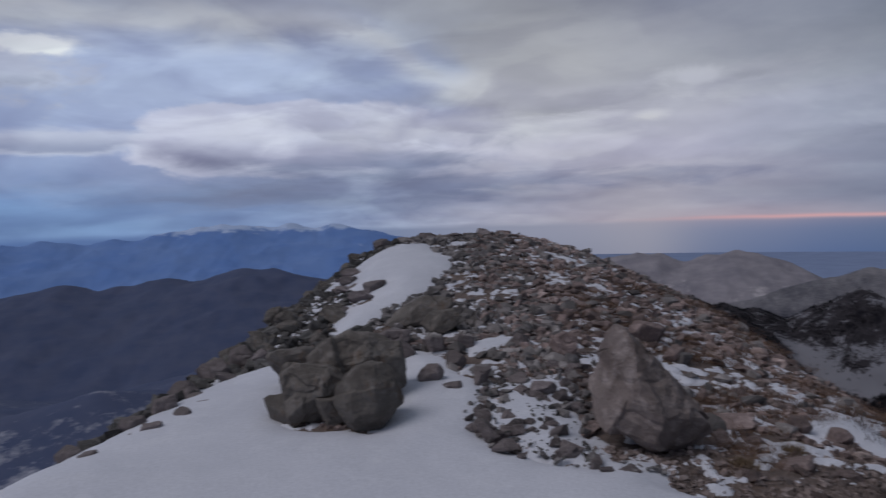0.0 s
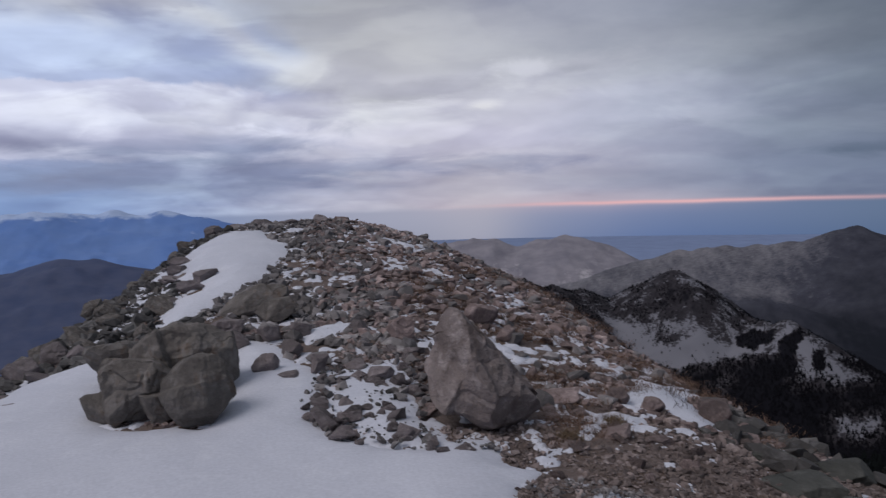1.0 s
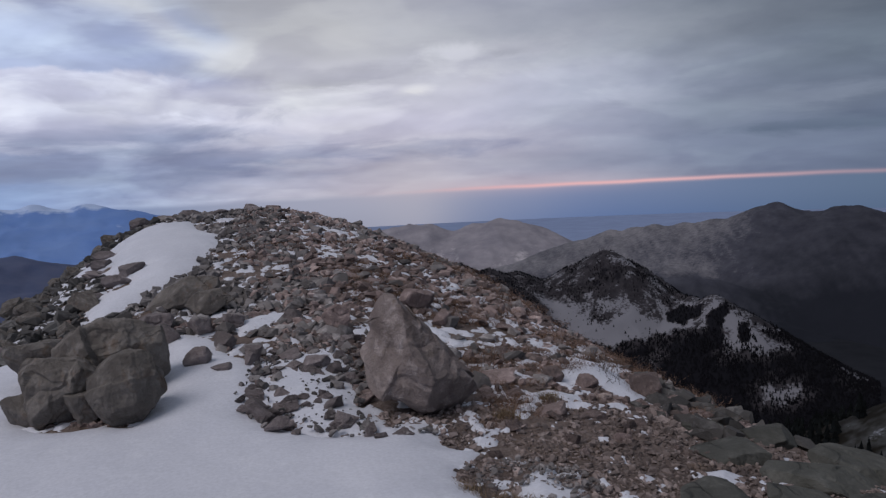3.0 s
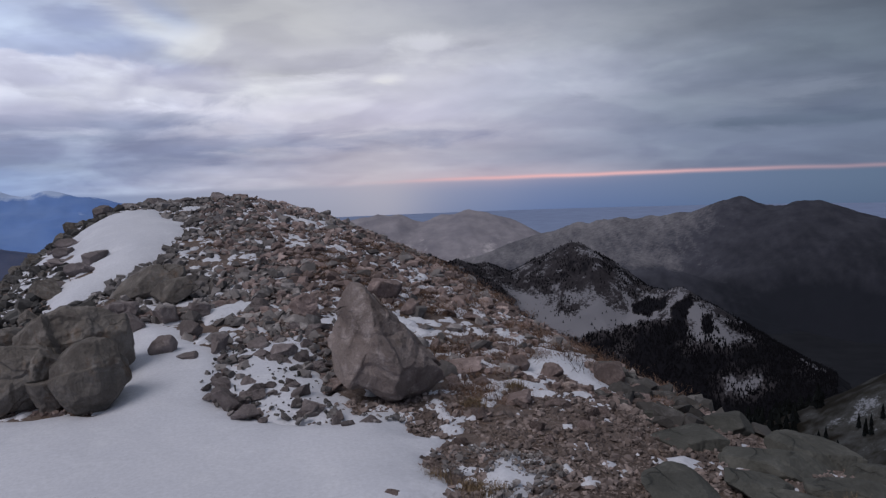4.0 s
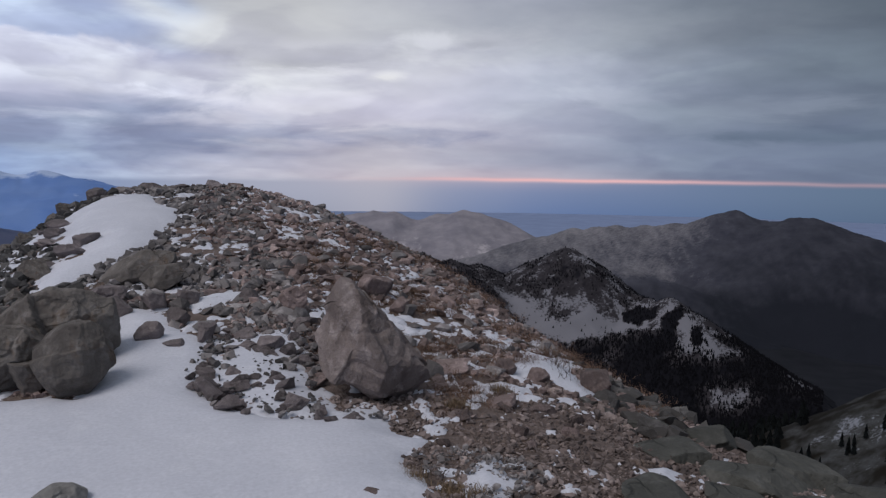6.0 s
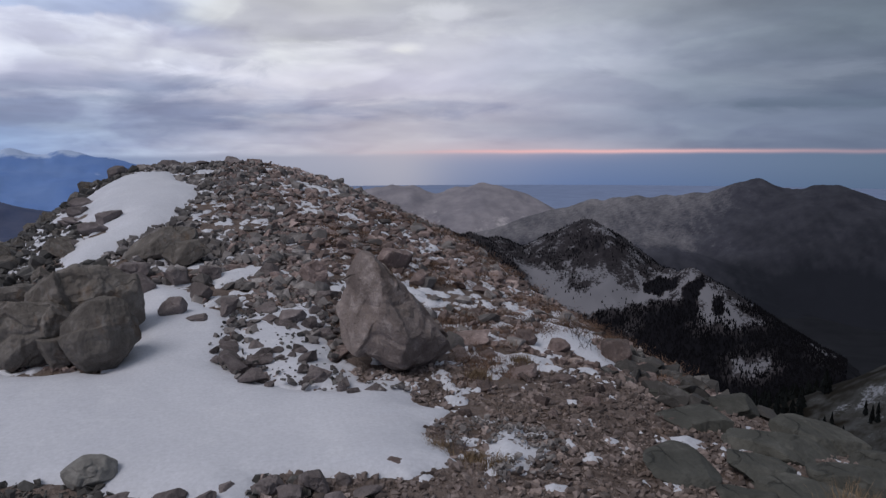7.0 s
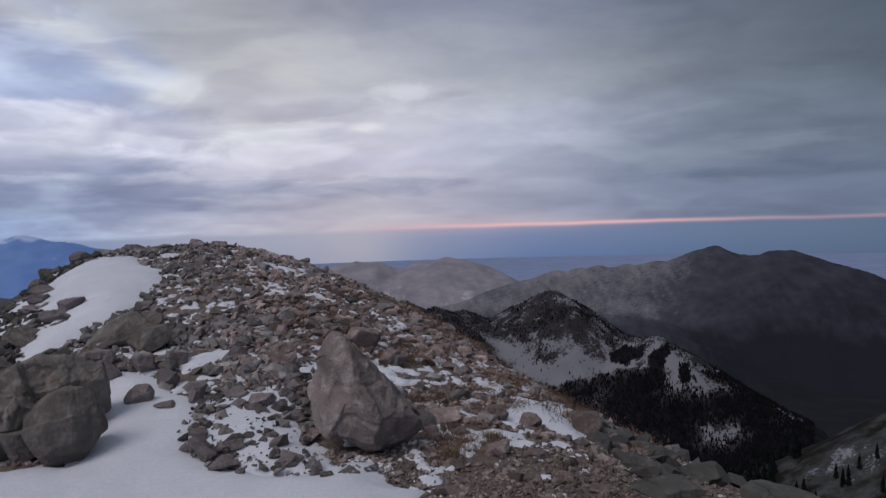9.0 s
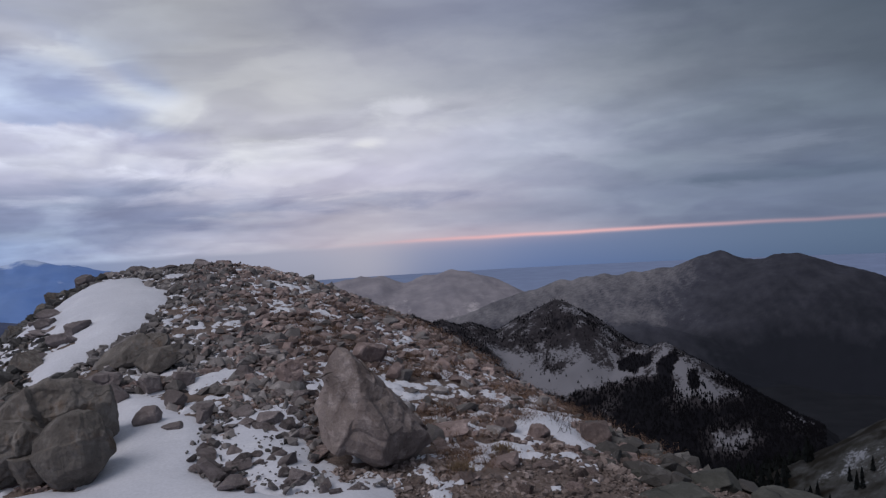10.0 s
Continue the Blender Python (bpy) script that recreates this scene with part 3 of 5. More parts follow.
lowland = mesh_object("ground", np.stack([lx, ly, lz], -1).reshape(-1, 3), grid_faces(130, 361), VALLEY, True)
tagged(lowland, "dark wooded valley floor far below the summit", "ground", kind="structure")

ra, rb = np.meshgrid(np.linspace(3500, 4950, 12), az, indexing="ij")
sz = np.interp(ra, [3500, 4950], [-318, -290])
sea = mesh_object("sea", np.stack([ra * np.sin(rb), ra * np.cos(rb), sz], -1).reshape(-1, 3), grid_faces(12, 361), SEA, True)
tagged(sea, "hazy grey-blue sea under the cloud deck", "water", kind="structure")


def flanks(x, y, peaks, grain, rough, seed, soft):
    """Height of a mountain whose flanks fall from its peaks and are cut by gullies."""
    wx = x + grain * 0.22 * fbm(x / grain, y / grain, 4, seed + 40)
    wy = y + grain * 0.22 * fbm(x / grain + 31, y / grain, 4, seed + 50)
    hs = []
    for bearing, dist, el, slope in peaks:
        px, py = dist * math.sin(math.radians(bearing)), dist * math.cos(math.radians(bearing))
        hs.append(EYE + dist * math.tan(math.radians(el)) - slope * (np.sqrt((wx - px) ** 2 + (wy - py) ** 2 + (2.2 * soft) ** 2) - 2.2 * soft))
    top = np.maximum.reduce(hs)
    top = top + soft * np.log(sum(np.exp((h - top) / soft) for h in hs))
    return top + rough * (ridged(x / grain, y / grain, 5, seed) - 0.72)


def massif(name, peaks, a0, a1, r0, r1, na, nr, mat, seed, grain, rough, cover, label, sink=40.0):
    """peaks: bearing, distance, height over the camera's level in degrees, slope."""
    aa, rr_ = np.meshgrid(np.radians(np.linspace(a0, a1, na)), np.linspace(r0, r1, nr), indexing="ij")
    x, y = rr_ * np.sin(aa), rr_ * np.cos(aa)
    z = np.maximum(flanks(x, y, peaks, grain, rough, seed, r1 * 0.002), land(rr_) - sink)
    ob = mesh_object(name, np.stack([x, y, z], -1).reshape(-1, 3), grid_faces(na, nr), mat, True)
    att = ob.data.attributes.new("cover", "FLOAT", "POINT")
    att.data.foreach_set("value", np.asarray(cover(x, y, z, rr_, np.degrees(aa)), float).ravel())
    return tagged(ob, label, "mountain", kind="structure")


# ---- mountains ----
PEAKS_BLUE = [(-40, 4500, -0.44, 0.30), (-33, 4509, -0.93, 0.31), (-30.7, 4512, -1.20, 0.31), (-28.1, 4516, -0.96, 0.31), (-24, 4521, -1.03, 0.32), (-20.2, 4526, -0.58, 0.32), (-18.2, 4529, -0.44, 0.32), (-16.3, 4531, -0.29, 0.32), (-15.1, 4533, -0.56, 0.33), (-13.5, 4535, -0.51, 0.33), (-11.4, 4538, -0.45, 0.33), (-8.1, 4542, -0.50, 0.33), (-5.6, 4545, -1.06, 0.34), (-3.9, 4548, -3.13, 0.34), (-2, 4550, -4.23, 0.34)]
PEAKS_LEFT = [(-40, 2100, -4.23, 0.25), (-31, 2040, -5.05, 0.27), (-27.5, 2017, -3.92, 0.27), (-24, 1993, -4.50, 0.28), (-20.3, 1969, -3.96, 0.28), (-16.4, 1943, -5.22, 0.29), (-14.8, 1932, -3.33, 0.29), (-13.2, 1921, -3.51, 0.29), (-11.6, 1911, -6.35, 0.30), (-9.9, 1900, -8.30, 0.30), (-26, 800, -11.50, 0.30), (-38, 900, -10.00, 0.30), (-15, 1000, -10.00, 0.30)]
PEAKS_GREY = [(10.5, 2899, -6.10, 0.40), (12.9, 2892, -3.50, 0.41), (14.24, 2889, -3.40, 0.41), (15.74, 2885, -3.29, 0.42), (17.23, 2881, -3.88, 0.42), (17.9, 2879, -5.37, 0.42), (19.18, 2876, -3.29, 0.42), (20.9, 2871, -3.12, 0.43), (22.16, 2868, -3.48, 0.43), (23.63, 2864, -4.02, 0.44), (25.08, 2860, -5.60, 0.44), (26.64, 2856, -5.21, 0.44), (29, 2850, -6.33, 0.45), (18, 2400, -6.60, 0.30), (25, 2350, -7.00, 0.30)]
PEAKS_RIGHT = [(24, 2150, -5.96, 0.35), (26.7, 2125, -5.05, 0.35), (28.4, 2110, -5.20, 0.35), (29.2, 2103, -4.34, 0.35), (30.6, 2090, -4.27, 0.35), (32.4, 2074, -4.17, 0.35), (34.4, 2055, -4.11, 0.35), (36.3, 2038, -3.93, 0.35), (38, 2023, -4.42, 0.35), (39.5, 2009, -3.23, 0.46), (40.6, 1999, -2.88, 0.48), (41.8, 1988, -3.29, 0.46), (42.6, 1981, -3.28, 0.45), (44.2, 1966, -2.93, 0.44), (45.6, 1954, -2.74, 0.44), (47.2, 1939, -6.00, 0.43), (49.6, 1917, -8.60, 0.42), (52, 1895, -6.40, 0.42), (57, 1850, -5.80, 0.40), (33, 1600, -7.20, 0.30)]
PEAKS_MID = [(14, 900, -6.69, 0.50), (17.5, 912, -6.17, 0.53), (20.1, 921, -6.83, 0.55), (22.5, 937, -7.13, 0.57), (25.2, 955, -8.29, 0.59), (26.7, 958, -6.84, 0.62), (28.77, 953, -5.58, 0.70), (30.4, 947, -8.14, 0.63), (32.3, 933, -9.80, 0.55), (33.9, 921, -9.15, 0.58), (34.75, 905, -9.37, 0.59), (36.2, 878, -9.15, 0.61), (37.3, 867, -13.54, 0.62), (39.1, 849, -14.80, 0.65), (40.9, 819, -16.10, 0.67), (42, 794, -17.50, 0.69), (43.4, 762, -18.90, 0.70)]
PEAKS_SPUR = [(66, 190, -9.00, 0.60), (60, 200, -10.60, 0.60), (56, 206, -12.00, 0.60), (52, 212, -13.80, 0.60), (50, 215, -14.90, 0.60), (48, 218, -15.80, 0.60), (46.4, 222, -16.60, 0.65), (44.5, 226, -18.60, 0.65)]
# Noise in the blue range's cover also draws pale streaks of haze.
massif("blue_mountains", PEAKS_BLUE, -60, 4, 2900, 4850, 420, 110, HAZY_BLUE_RANGE, 3, 420, 60, lambda x, y, z, r, a: 0.45 + np.clip((z + 95) / 120, 0, 0.5) + 0.5 * fbm(a * 0.9, z / 45, 5, 34, 0.6), "distant haze-blue mountain range with faint snow")
massif("dark_mountain", PEAKS_LEFT, -62, -2, 300, 2300, 330, 150, HAZY_LEFT_SLOPE, 13, 190, 26, lambda x, y, z, r, a: np.clip(0.58 - (r - 600) / 3500, 0.2, 0.62) + 0.45 * fbm(x / 60, y / 60, 5, 4, 0.62), "dark hazy mountain slope with specks of snow")
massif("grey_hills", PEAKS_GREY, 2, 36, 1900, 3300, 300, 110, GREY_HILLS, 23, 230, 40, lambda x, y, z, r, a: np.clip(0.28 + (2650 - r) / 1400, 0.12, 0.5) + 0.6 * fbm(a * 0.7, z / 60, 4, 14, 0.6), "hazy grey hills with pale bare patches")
def ridge_snow_haze(x, y, z, r, a):
    """A dusting on the shoulder and along the crest, thinning out to the shaded side; haze on the crest and shade in
    the valley are put into it too.
    """
    e = np.degrees(np.arctan2(z - EYE, r))
    shoulder = np.clip((40 - a) / 6, 0, 1) * np.clip((e + 10.5) / 3, 0, 1)
    crest = np.clip((e + 9.5) / 6, 0, 1)
    ledge = np.exp(-((e + 7.6 + 0.06 * (a - 36)) / 0.8) ** 2)
    return 0.25 + 0.24 * shoulder + 0.30 * crest + 0.16 * ledge - 0.34 * np.clip((-6.0 - e) / 7, 0, 1) - 0.28 * np.clip((a - 38) / 6, 0, 1) + 0.26 * fbm(a * 0.8, e * 1.1, 4, 6, 0.5) + 0.34 * fbm(a * 2.6 + e * 1.4, e * 1.5, 5, 16, 0.66)


massif("dark_ridge", PEAKS_RIGHT, 18, 75, 1050, 2400, 420, 150, HAZY_FAR_RIDGE, 33, 170, 34, ridge_snow_haze, "dark ridge with haze and a dusting of snow beyond a wooded valley")


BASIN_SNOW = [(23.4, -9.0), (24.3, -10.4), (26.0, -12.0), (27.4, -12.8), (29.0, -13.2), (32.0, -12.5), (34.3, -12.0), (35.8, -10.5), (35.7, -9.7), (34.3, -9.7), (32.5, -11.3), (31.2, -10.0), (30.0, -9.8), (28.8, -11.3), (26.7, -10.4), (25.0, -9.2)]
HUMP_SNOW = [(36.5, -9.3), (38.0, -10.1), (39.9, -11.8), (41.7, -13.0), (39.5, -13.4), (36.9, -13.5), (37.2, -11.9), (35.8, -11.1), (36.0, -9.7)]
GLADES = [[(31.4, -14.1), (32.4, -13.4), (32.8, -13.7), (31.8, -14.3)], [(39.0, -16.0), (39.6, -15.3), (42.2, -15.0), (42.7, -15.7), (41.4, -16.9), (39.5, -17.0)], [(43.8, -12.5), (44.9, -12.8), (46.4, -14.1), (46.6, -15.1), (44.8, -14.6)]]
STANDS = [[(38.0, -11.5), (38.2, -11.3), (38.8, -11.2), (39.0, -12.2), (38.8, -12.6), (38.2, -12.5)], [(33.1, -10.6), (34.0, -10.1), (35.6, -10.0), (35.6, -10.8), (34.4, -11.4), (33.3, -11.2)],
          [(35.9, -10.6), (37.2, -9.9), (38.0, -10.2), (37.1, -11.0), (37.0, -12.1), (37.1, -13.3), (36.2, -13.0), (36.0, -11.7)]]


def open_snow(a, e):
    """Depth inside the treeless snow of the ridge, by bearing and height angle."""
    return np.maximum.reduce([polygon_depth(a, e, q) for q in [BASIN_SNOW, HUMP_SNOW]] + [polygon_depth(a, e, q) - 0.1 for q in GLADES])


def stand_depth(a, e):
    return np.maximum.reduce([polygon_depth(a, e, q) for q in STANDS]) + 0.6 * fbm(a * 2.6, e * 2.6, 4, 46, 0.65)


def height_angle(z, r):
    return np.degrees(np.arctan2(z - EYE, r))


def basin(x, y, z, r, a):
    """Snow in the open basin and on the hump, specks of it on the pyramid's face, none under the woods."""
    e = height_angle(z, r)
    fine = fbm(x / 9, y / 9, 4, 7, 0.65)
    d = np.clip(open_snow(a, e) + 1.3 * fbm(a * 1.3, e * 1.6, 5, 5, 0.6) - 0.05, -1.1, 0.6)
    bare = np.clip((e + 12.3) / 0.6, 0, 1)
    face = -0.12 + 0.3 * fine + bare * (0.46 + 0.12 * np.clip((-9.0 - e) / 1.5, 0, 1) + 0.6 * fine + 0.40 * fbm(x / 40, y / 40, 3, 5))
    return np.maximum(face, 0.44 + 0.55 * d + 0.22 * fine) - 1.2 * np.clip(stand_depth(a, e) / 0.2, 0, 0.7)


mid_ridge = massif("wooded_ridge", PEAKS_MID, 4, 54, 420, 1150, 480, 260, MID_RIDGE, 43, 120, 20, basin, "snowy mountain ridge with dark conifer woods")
spur = massif("rocky_spur", PEAKS_SPUR, 40, 85, 60, 420, 400, 260, SPUR, 53, 40, 5, lambda x, y, z, r, a: 0.27 + 0.08 * np.clip((a - 46.5) / 2, 0, 1) - 0.15 * np.clip((45.5 - a) / 1.5, 0, 1) + 0.45 * fbm(x / 18, y / 18, 4, 8) + 0.55 * fbm(x / 4, y / 4, 4, 18, 0.6), "rocky mountain spur with snow and brown scrub", 60)


# ---- snow ----
MAIN_SNOW = [(-0.62, 5.25), (-0.51, 5.95), (-0.54, 6.8), (-0.6, 7.4), (-0.3, 7.2), (-0.06, 6.85), (0.04, 6.48), (0.23, 6.25), (0.24, 5.66), (0.12, 5.15), (0.3, 4.85), (0.56, 4.62), (0.84, 4.52), (1.02, 4.66), (1.24, 4.62), (1.26, 4.44), (1.20, 4.26), (1.40, 4.06),
             (1.12, 3.76), (1.18, 3.36), (0.9, 3.22), (0.68, 3.33), (0.4, 3.46), (0.22, 3.45), (0.12, 3.15), (-0.31, 3.48), (-0.82, 3.8), (-1.7, 3.75), (-2.7, 3.6), (-3.4, 4.0), (-3.1, 4.9), (-2.75, 5.6), (-2.6, 6.7), (-2.25, 7.4), (-1.6, 7.7), (-1.2, 6.6), (-1.3, 5.6)]
UPPER_SNOW = [(-0.32, 13.15), (-0.75, 13.2), (-1.15, 13.1), (-1.46, 12.6), (-1.62, 12.0), (-1.62, 11.6), (-1.95, 11.25), (-1.9, 11.0), (-1.5, 10.6), (-1.38, 10.0), (-1.42, 9.45), (-1.36, 8.3), (-1.3, 7.5), (-1.08, 8.3), (-0.88, 8.6), (-0.76, 9.0), (-0.45, 9.45), (-0.22, 9.85), (-0.2, 10.3), (0.05, 10.8), (0.05, 11.7), (-0.25, 12.3)]
# ledges of rock that stick out of the snow bank
LEDGES = [[(-1.14, 10.16), (-0.92, 10.46), (-0.90, 10.38), (-1.10, 10.08)], [(-1.40, 10.15), (-1.06, 9.95), (-1.03, 9.72), (-1.24, 9.55)], [(-1.80, 11.05), (-1.50, 10.8), (-1.32, 11.1), (-1.38, 10.7), (-1.6, 10.6)], [(-1.7, 11.75), (-1.45, 11.55), (-1.35, 11.75), (-1.42, 11.4), (-1.7, 11.45)]]
SMALL_SNOW = [[(2.46, 5.37), (2.62, 5.62), (3.06, 6.25), (3.32, 6.1), (3.2, 5.5), (3.08, 4.85), (2.8, 4.9), (2.8, 5.3)],
              [(1.38, 3.56), (1.7, 3.82), (1.62, 3.45), (1.74, 3.43), (1.45, 3.13), (1.26, 3.18)],
              [(2.5, 3.55), (2.67, 3.57), (2.71, 3.42), (2.54, 3.29), (2.36, 3.25)],
              [(1.7, 2.52), (1.99, 2.68), (2.36, 2.56), (2.2, 2.3), (1.9, 2.3)],
              [(0.31, 6.18), (1.01, 6.47), (0.99, 5.76), (0.84, 5.16), (0.98, 4.63), (1.12, 4.43), (0.41, 4.67), (0.12, 5.31), (0.24, 5.72)],
              [(0.03, 7.33), (0.33, 7.53), (0.67, 7.55), (0.86, 7.26), (0.63, 7.12), (0.41, 7.04), (0.15, 6.97)]]


def snow_sheet(name, x0, x1, y0, y1, step, depth, thick, label):
    """A sheet of snow that rises from the ground inside its outline and dips under it outside."""
    a, b = int((x1 - x0) / step) + 1, int((y1 - y0) / step) + 1
    x, y = np.meshgrid(np.linspace(x0, x1, a), np.linspace(y0, y1, b), indexing="ij")
    d = depth(x, y)
    lie = np.where(d > 0, thick * (1 - np.exp(-d / (thick * 2.2))), d * 0.6)
    z = near_ground(x, y) - 0.6 * np.where(d > 0, 0.025 * fbm(x * 4, y * 4, 3, 9), 0) + lie + np.where(d > 0, 0.012 * fbm(x * 1.7, y * 1.7, 3, 77), 0)
    f = grid_faces(a, b)
    keep = d.ravel()[f].max(1) > -0.06
    f = f[keep]
    used, inv = np.unique(f, return_inverse=True)
    v = np.stack([x, y, z], -1).reshape(-1, 3)[used]
    ob = mesh_object(name, v, inv.reshape(f.shape), SNOW, True)
    return tagged(ob, label, "snow", kind="stuff")


def melted(x, y):
    """Bare soil round the foot of the boulders."""
    return 0.4 * (np.hypot((x + 0.90) / 0.40, (y - 5.70) / 0.36) - 1) + 0.08 * fbm(x * 5, y * 5, 3, 64)


snow_sheet("snowfield", -3.6, 1.7, 2.9, 8.0, 0.025, lambda x, y: np.minimum(polygon_depth(x, y, MAIN_SNOW) + 0.10 * fbm(x * 2.5, y * 2.5, 4, 61) + 0.05 * fbm(x * 11, y * 11, 3, 63), melted(x, y)), 0.06, "smooth grey-white snowfield beside boulders")
def snow_bank(x, y):
    d = polygon_depth(x, y, UPPER_SNOW) + 0.10 * fbm(x * 2.2, y * 1.1, 4, 71) + 0.07 * fbm(x * 8, y * 5, 3, 73)
    ledge = np.maximum.reduce([polygon_depth(x, y, q) for q in LEDGES]) + 0.05 * fbm(x * 9, y * 6, 3, 74)
    return np.minimum(d, -ledge)


snow_sheet("snow_bank", -2.4, 0.5, 7.2, 14.8, 0.03, snow_bank, 0.09, "long white snow bank on the rocky knoll")


def dusting(x, y):
    d = np.full(x.shape, -1.0)
    for outline in SMALL_SNOW:
        d = np.maximum(d, polygon_depth(x, y, outline) + 0.10 * fbm(x * 5, y * 5, 4, 81))
    side = np.clip((x - 1.4) / 0.8, 0, 1) * np.clip((8.5 - y) / 2, 0, 1) * np.clip((y - 4.4) / 0.6, 0, 1)
    crumbs = 0.35 * (fbm(x * 8.5, y * 8.0, 4, 91, 0.7) - 0.05 + 0.05 * side + 0.03 * np.clip(x, 0, 1) * np.clip(y - 6, 0, 1) + 0.004 * np.clip(y - 8, 0, 8) - 0.10 * np.clip(4.9 - y, 0, 1) - 0.5 * np.clip(2.9 - y, 0, 1))
    keep = polygon_depth(x, y, MAIN_SNOW) < 0.1
    return np.maximum(d, np.where(keep, crumbs, -1.0))


snow_sheet("snow_patches", -3.0, 4.2, 1.8, 15.0, 0.025, dusting, 0.062, "small patches of old snow between the stones")


snow_sheet("snow_pocket", 2.1, 3.0, 2.9, 4.0, 0.02, lambda x, y: polygon_depth(x, y, SMALL_SNOW[2]) + 0.04 * fbm(x * 6, y * 6, 3, 85), 0.16, "small pocket of snow caught between bedrock slabs")


# ---- boulders ----
def boulder(name, x, y, size, seed, label, mat=ROCK_DARK, planes=None, sub=5, spin=0.0, sink=0.12, flat=1.0, tilt=(0, 0), group="", rough=0.07, roundness=0.07, category="boulder", count=11, cleft_depth=0.035, relief=1.0, breaks=0, blocks=0, step=0.012):
    """size: width, depth, height in metres."""
    v, f = cut_rock(seed, sub, planes, count, roundness, rough, flat, breaks)
    span = v.max(0) - v.min(0)
    v = (v - (v.max(0) + v.min(0)) / 2) / span * np.array(size)
    # finer relief, chips and cracks
    nrm = v / np.maximum(np.linalg.norm(v, axis=1), 1e-6)[:, None]
    s = max(size)
    if sub >= 4:
        u = v / s
        chips = np.abs(noise3(u, 4.0, seed + 3, 4))
        cleft = np.maximum(0, 0.05 - np.abs(noise3(u, 1.9, seed + 8, 3))) / 0.05
        v = v + nrm * (s * (relief * (0.035 * (0.25 - chips) + 0.03 * noise3(u, 9.0, seed + 5, 5) + 0.02 * noise3(u * (2.5, 2.5, 0.8), 9.0, seed + 6, 5)) - cleft_depth * cleft))[:, None]
    if blocks:
        # joints: the surface breaks into blocks that are set off and tilted a little against each other
        g1 = np.random.RandomState(seed + 60)
        warp = v + 0.10 * s * np.stack([noise3(v / s, 2.6, seed + k, 4) for k in (31, 37, 43)], 1)
        mids = warp[g1.choice(len(v), blocks, replace=False)]
        apart = np.stack([np.linalg.norm((warp - c) * (1.0, 1.0, 0.7), axis=1) for c in mids], 1)
        share = np.exp(-(apart - apart.min(1, keepdims=True)) / (0.005 * s))
        share /= share.sum(1, keepdims=True)
        lean, shift = g1.normal(0, 0.10, (blocks, 3)), s * step * g1.uniform(-1, 1, blocks)
        v = v + nrm * (share * (shift + v @ lean.T - (mids * lean).sum(1))).sum(1)[:, None]
    m = np.array(Euler((radians(tilt[0]), radians(tilt[1]), radians(spin))).to_matrix())
    v = v @ m.T
    ob = mesh_object(name, v, f, mat, False)
    ob.location = (x, y, stand(x, y) - v[:, 2].min() - sink * size[2])
    return tagged(ob, label, category, group)


# planes: outward normal (across, away, up) and distance from the middle
LEANER = [(0.77, 0.05, 0.64, 0.42), (0.976, 0.0, 0.22, 0.79), (0.54, 0.0, -0.84, 1.0), (-0.42, 0.0, -0.91, 0.60), (0.0, 0.0, -1.0, 0.80), (-0.94, 0.0, -0.336, 0.815), (-0.87, 0.05, 0.49, 0.89), (-0.757, 0.0, 0.654, 0.97), (0.286, 0.0, 0.958, 0.86),
          (-0.68, -0.68, 0.28, 0.50), (-0.16, -0.97, -0.18, 0.54), (0.60, -0.66, 0.45, 0.42), (0.50, -0.80, -0.30, 0.60), (-0.20, -0.60, -0.77, 0.68), (0.10, 0.95, 0.20, 0.55), (-0.50, 0.80, 0.20, 0.60), (0.60, 0.70, 0.30, 0.55)]
ROUND = [(1, 0, 0, 1.0), (0.7, 0, 0.7, 1.0), (0.1, 0, 1, 0.94), (-0.6, 0, 0.8, 0.88), (-1, 0, 0.1, 0.98), (-0.8, 0, -0.6, 0.88), (0, 0, -1, 0.92), (0.7, 0, -0.7, 0.82), (-0.15, -0.95, 0.2, 0.80), (0.5, -0.8, 0.1, 0.84), (-0.5, -0.75, 0.4, 0.84), (0.2, -0.75, 0.6, 0.86),
         (0, -0.8, -0.6, 0.84), (0.75, -0.6, 0.3, 0.9), (-0.75, -0.6, -0.2, 0.88), (0, 1, 0.2, 0.8), (0.5, 0.7, 0.5, 0.9), (-0.5, 0.7, 0.5, 0.9)]
HUNCHED = [(-1, 0, 0, 0.95), (-0.6, 0, 0.8, 1.0), (0.1, 0, 1, 0.80), (0.6, 0, 0.8, 0.80), (1, 0, -0.1, 0.98), (0, 0, -1, 0.78), (-0.1, -0.6, 0.8, 0.74), (-0.6, -0.75, 0.2, 0.76), (0.45, -0.85, 0.2, 0.68), (0, -0.9, -0.45, 0.62), (-0.3, -0.9, 0.3, 0.70), (0.8, -0.5, 0.4, 0.85), (0, 1, 0.1, 0.8)]
BROAD = [(0.05, 0, 1, 0.92), (-0.5, 0, 0.86, 0.84), (1, 0, 0.1, 0.97), (0.7, 0, 0.7, 1.05), (-1, 0, 0.2, 1.0), (-0.1, -0.7, 0.7, 0.74), (0.3, -0.95, 0.05, 0.80), (-0.6, -0.7, 0.35, 0.70), (0.5, -0.55, 0.65, 0.86), (0, 0, -1, 0.9), (0, 0.9, 0.4, 0.8), (-0.3, -0.4, 0.85, 0.82)]
boulder("boulder", 1.25, 4.90, (0.83, 0.60, 0.80), 5, "large pointed grey limestone boulder leaning on brown soil", ROCK, LEANER, 6, -14, 0.05, 1.0, roundness=0.003, rough=0.016, cleft_depth=0.014, relief=0.9, breaks=12, blocks=26, step=0.017)
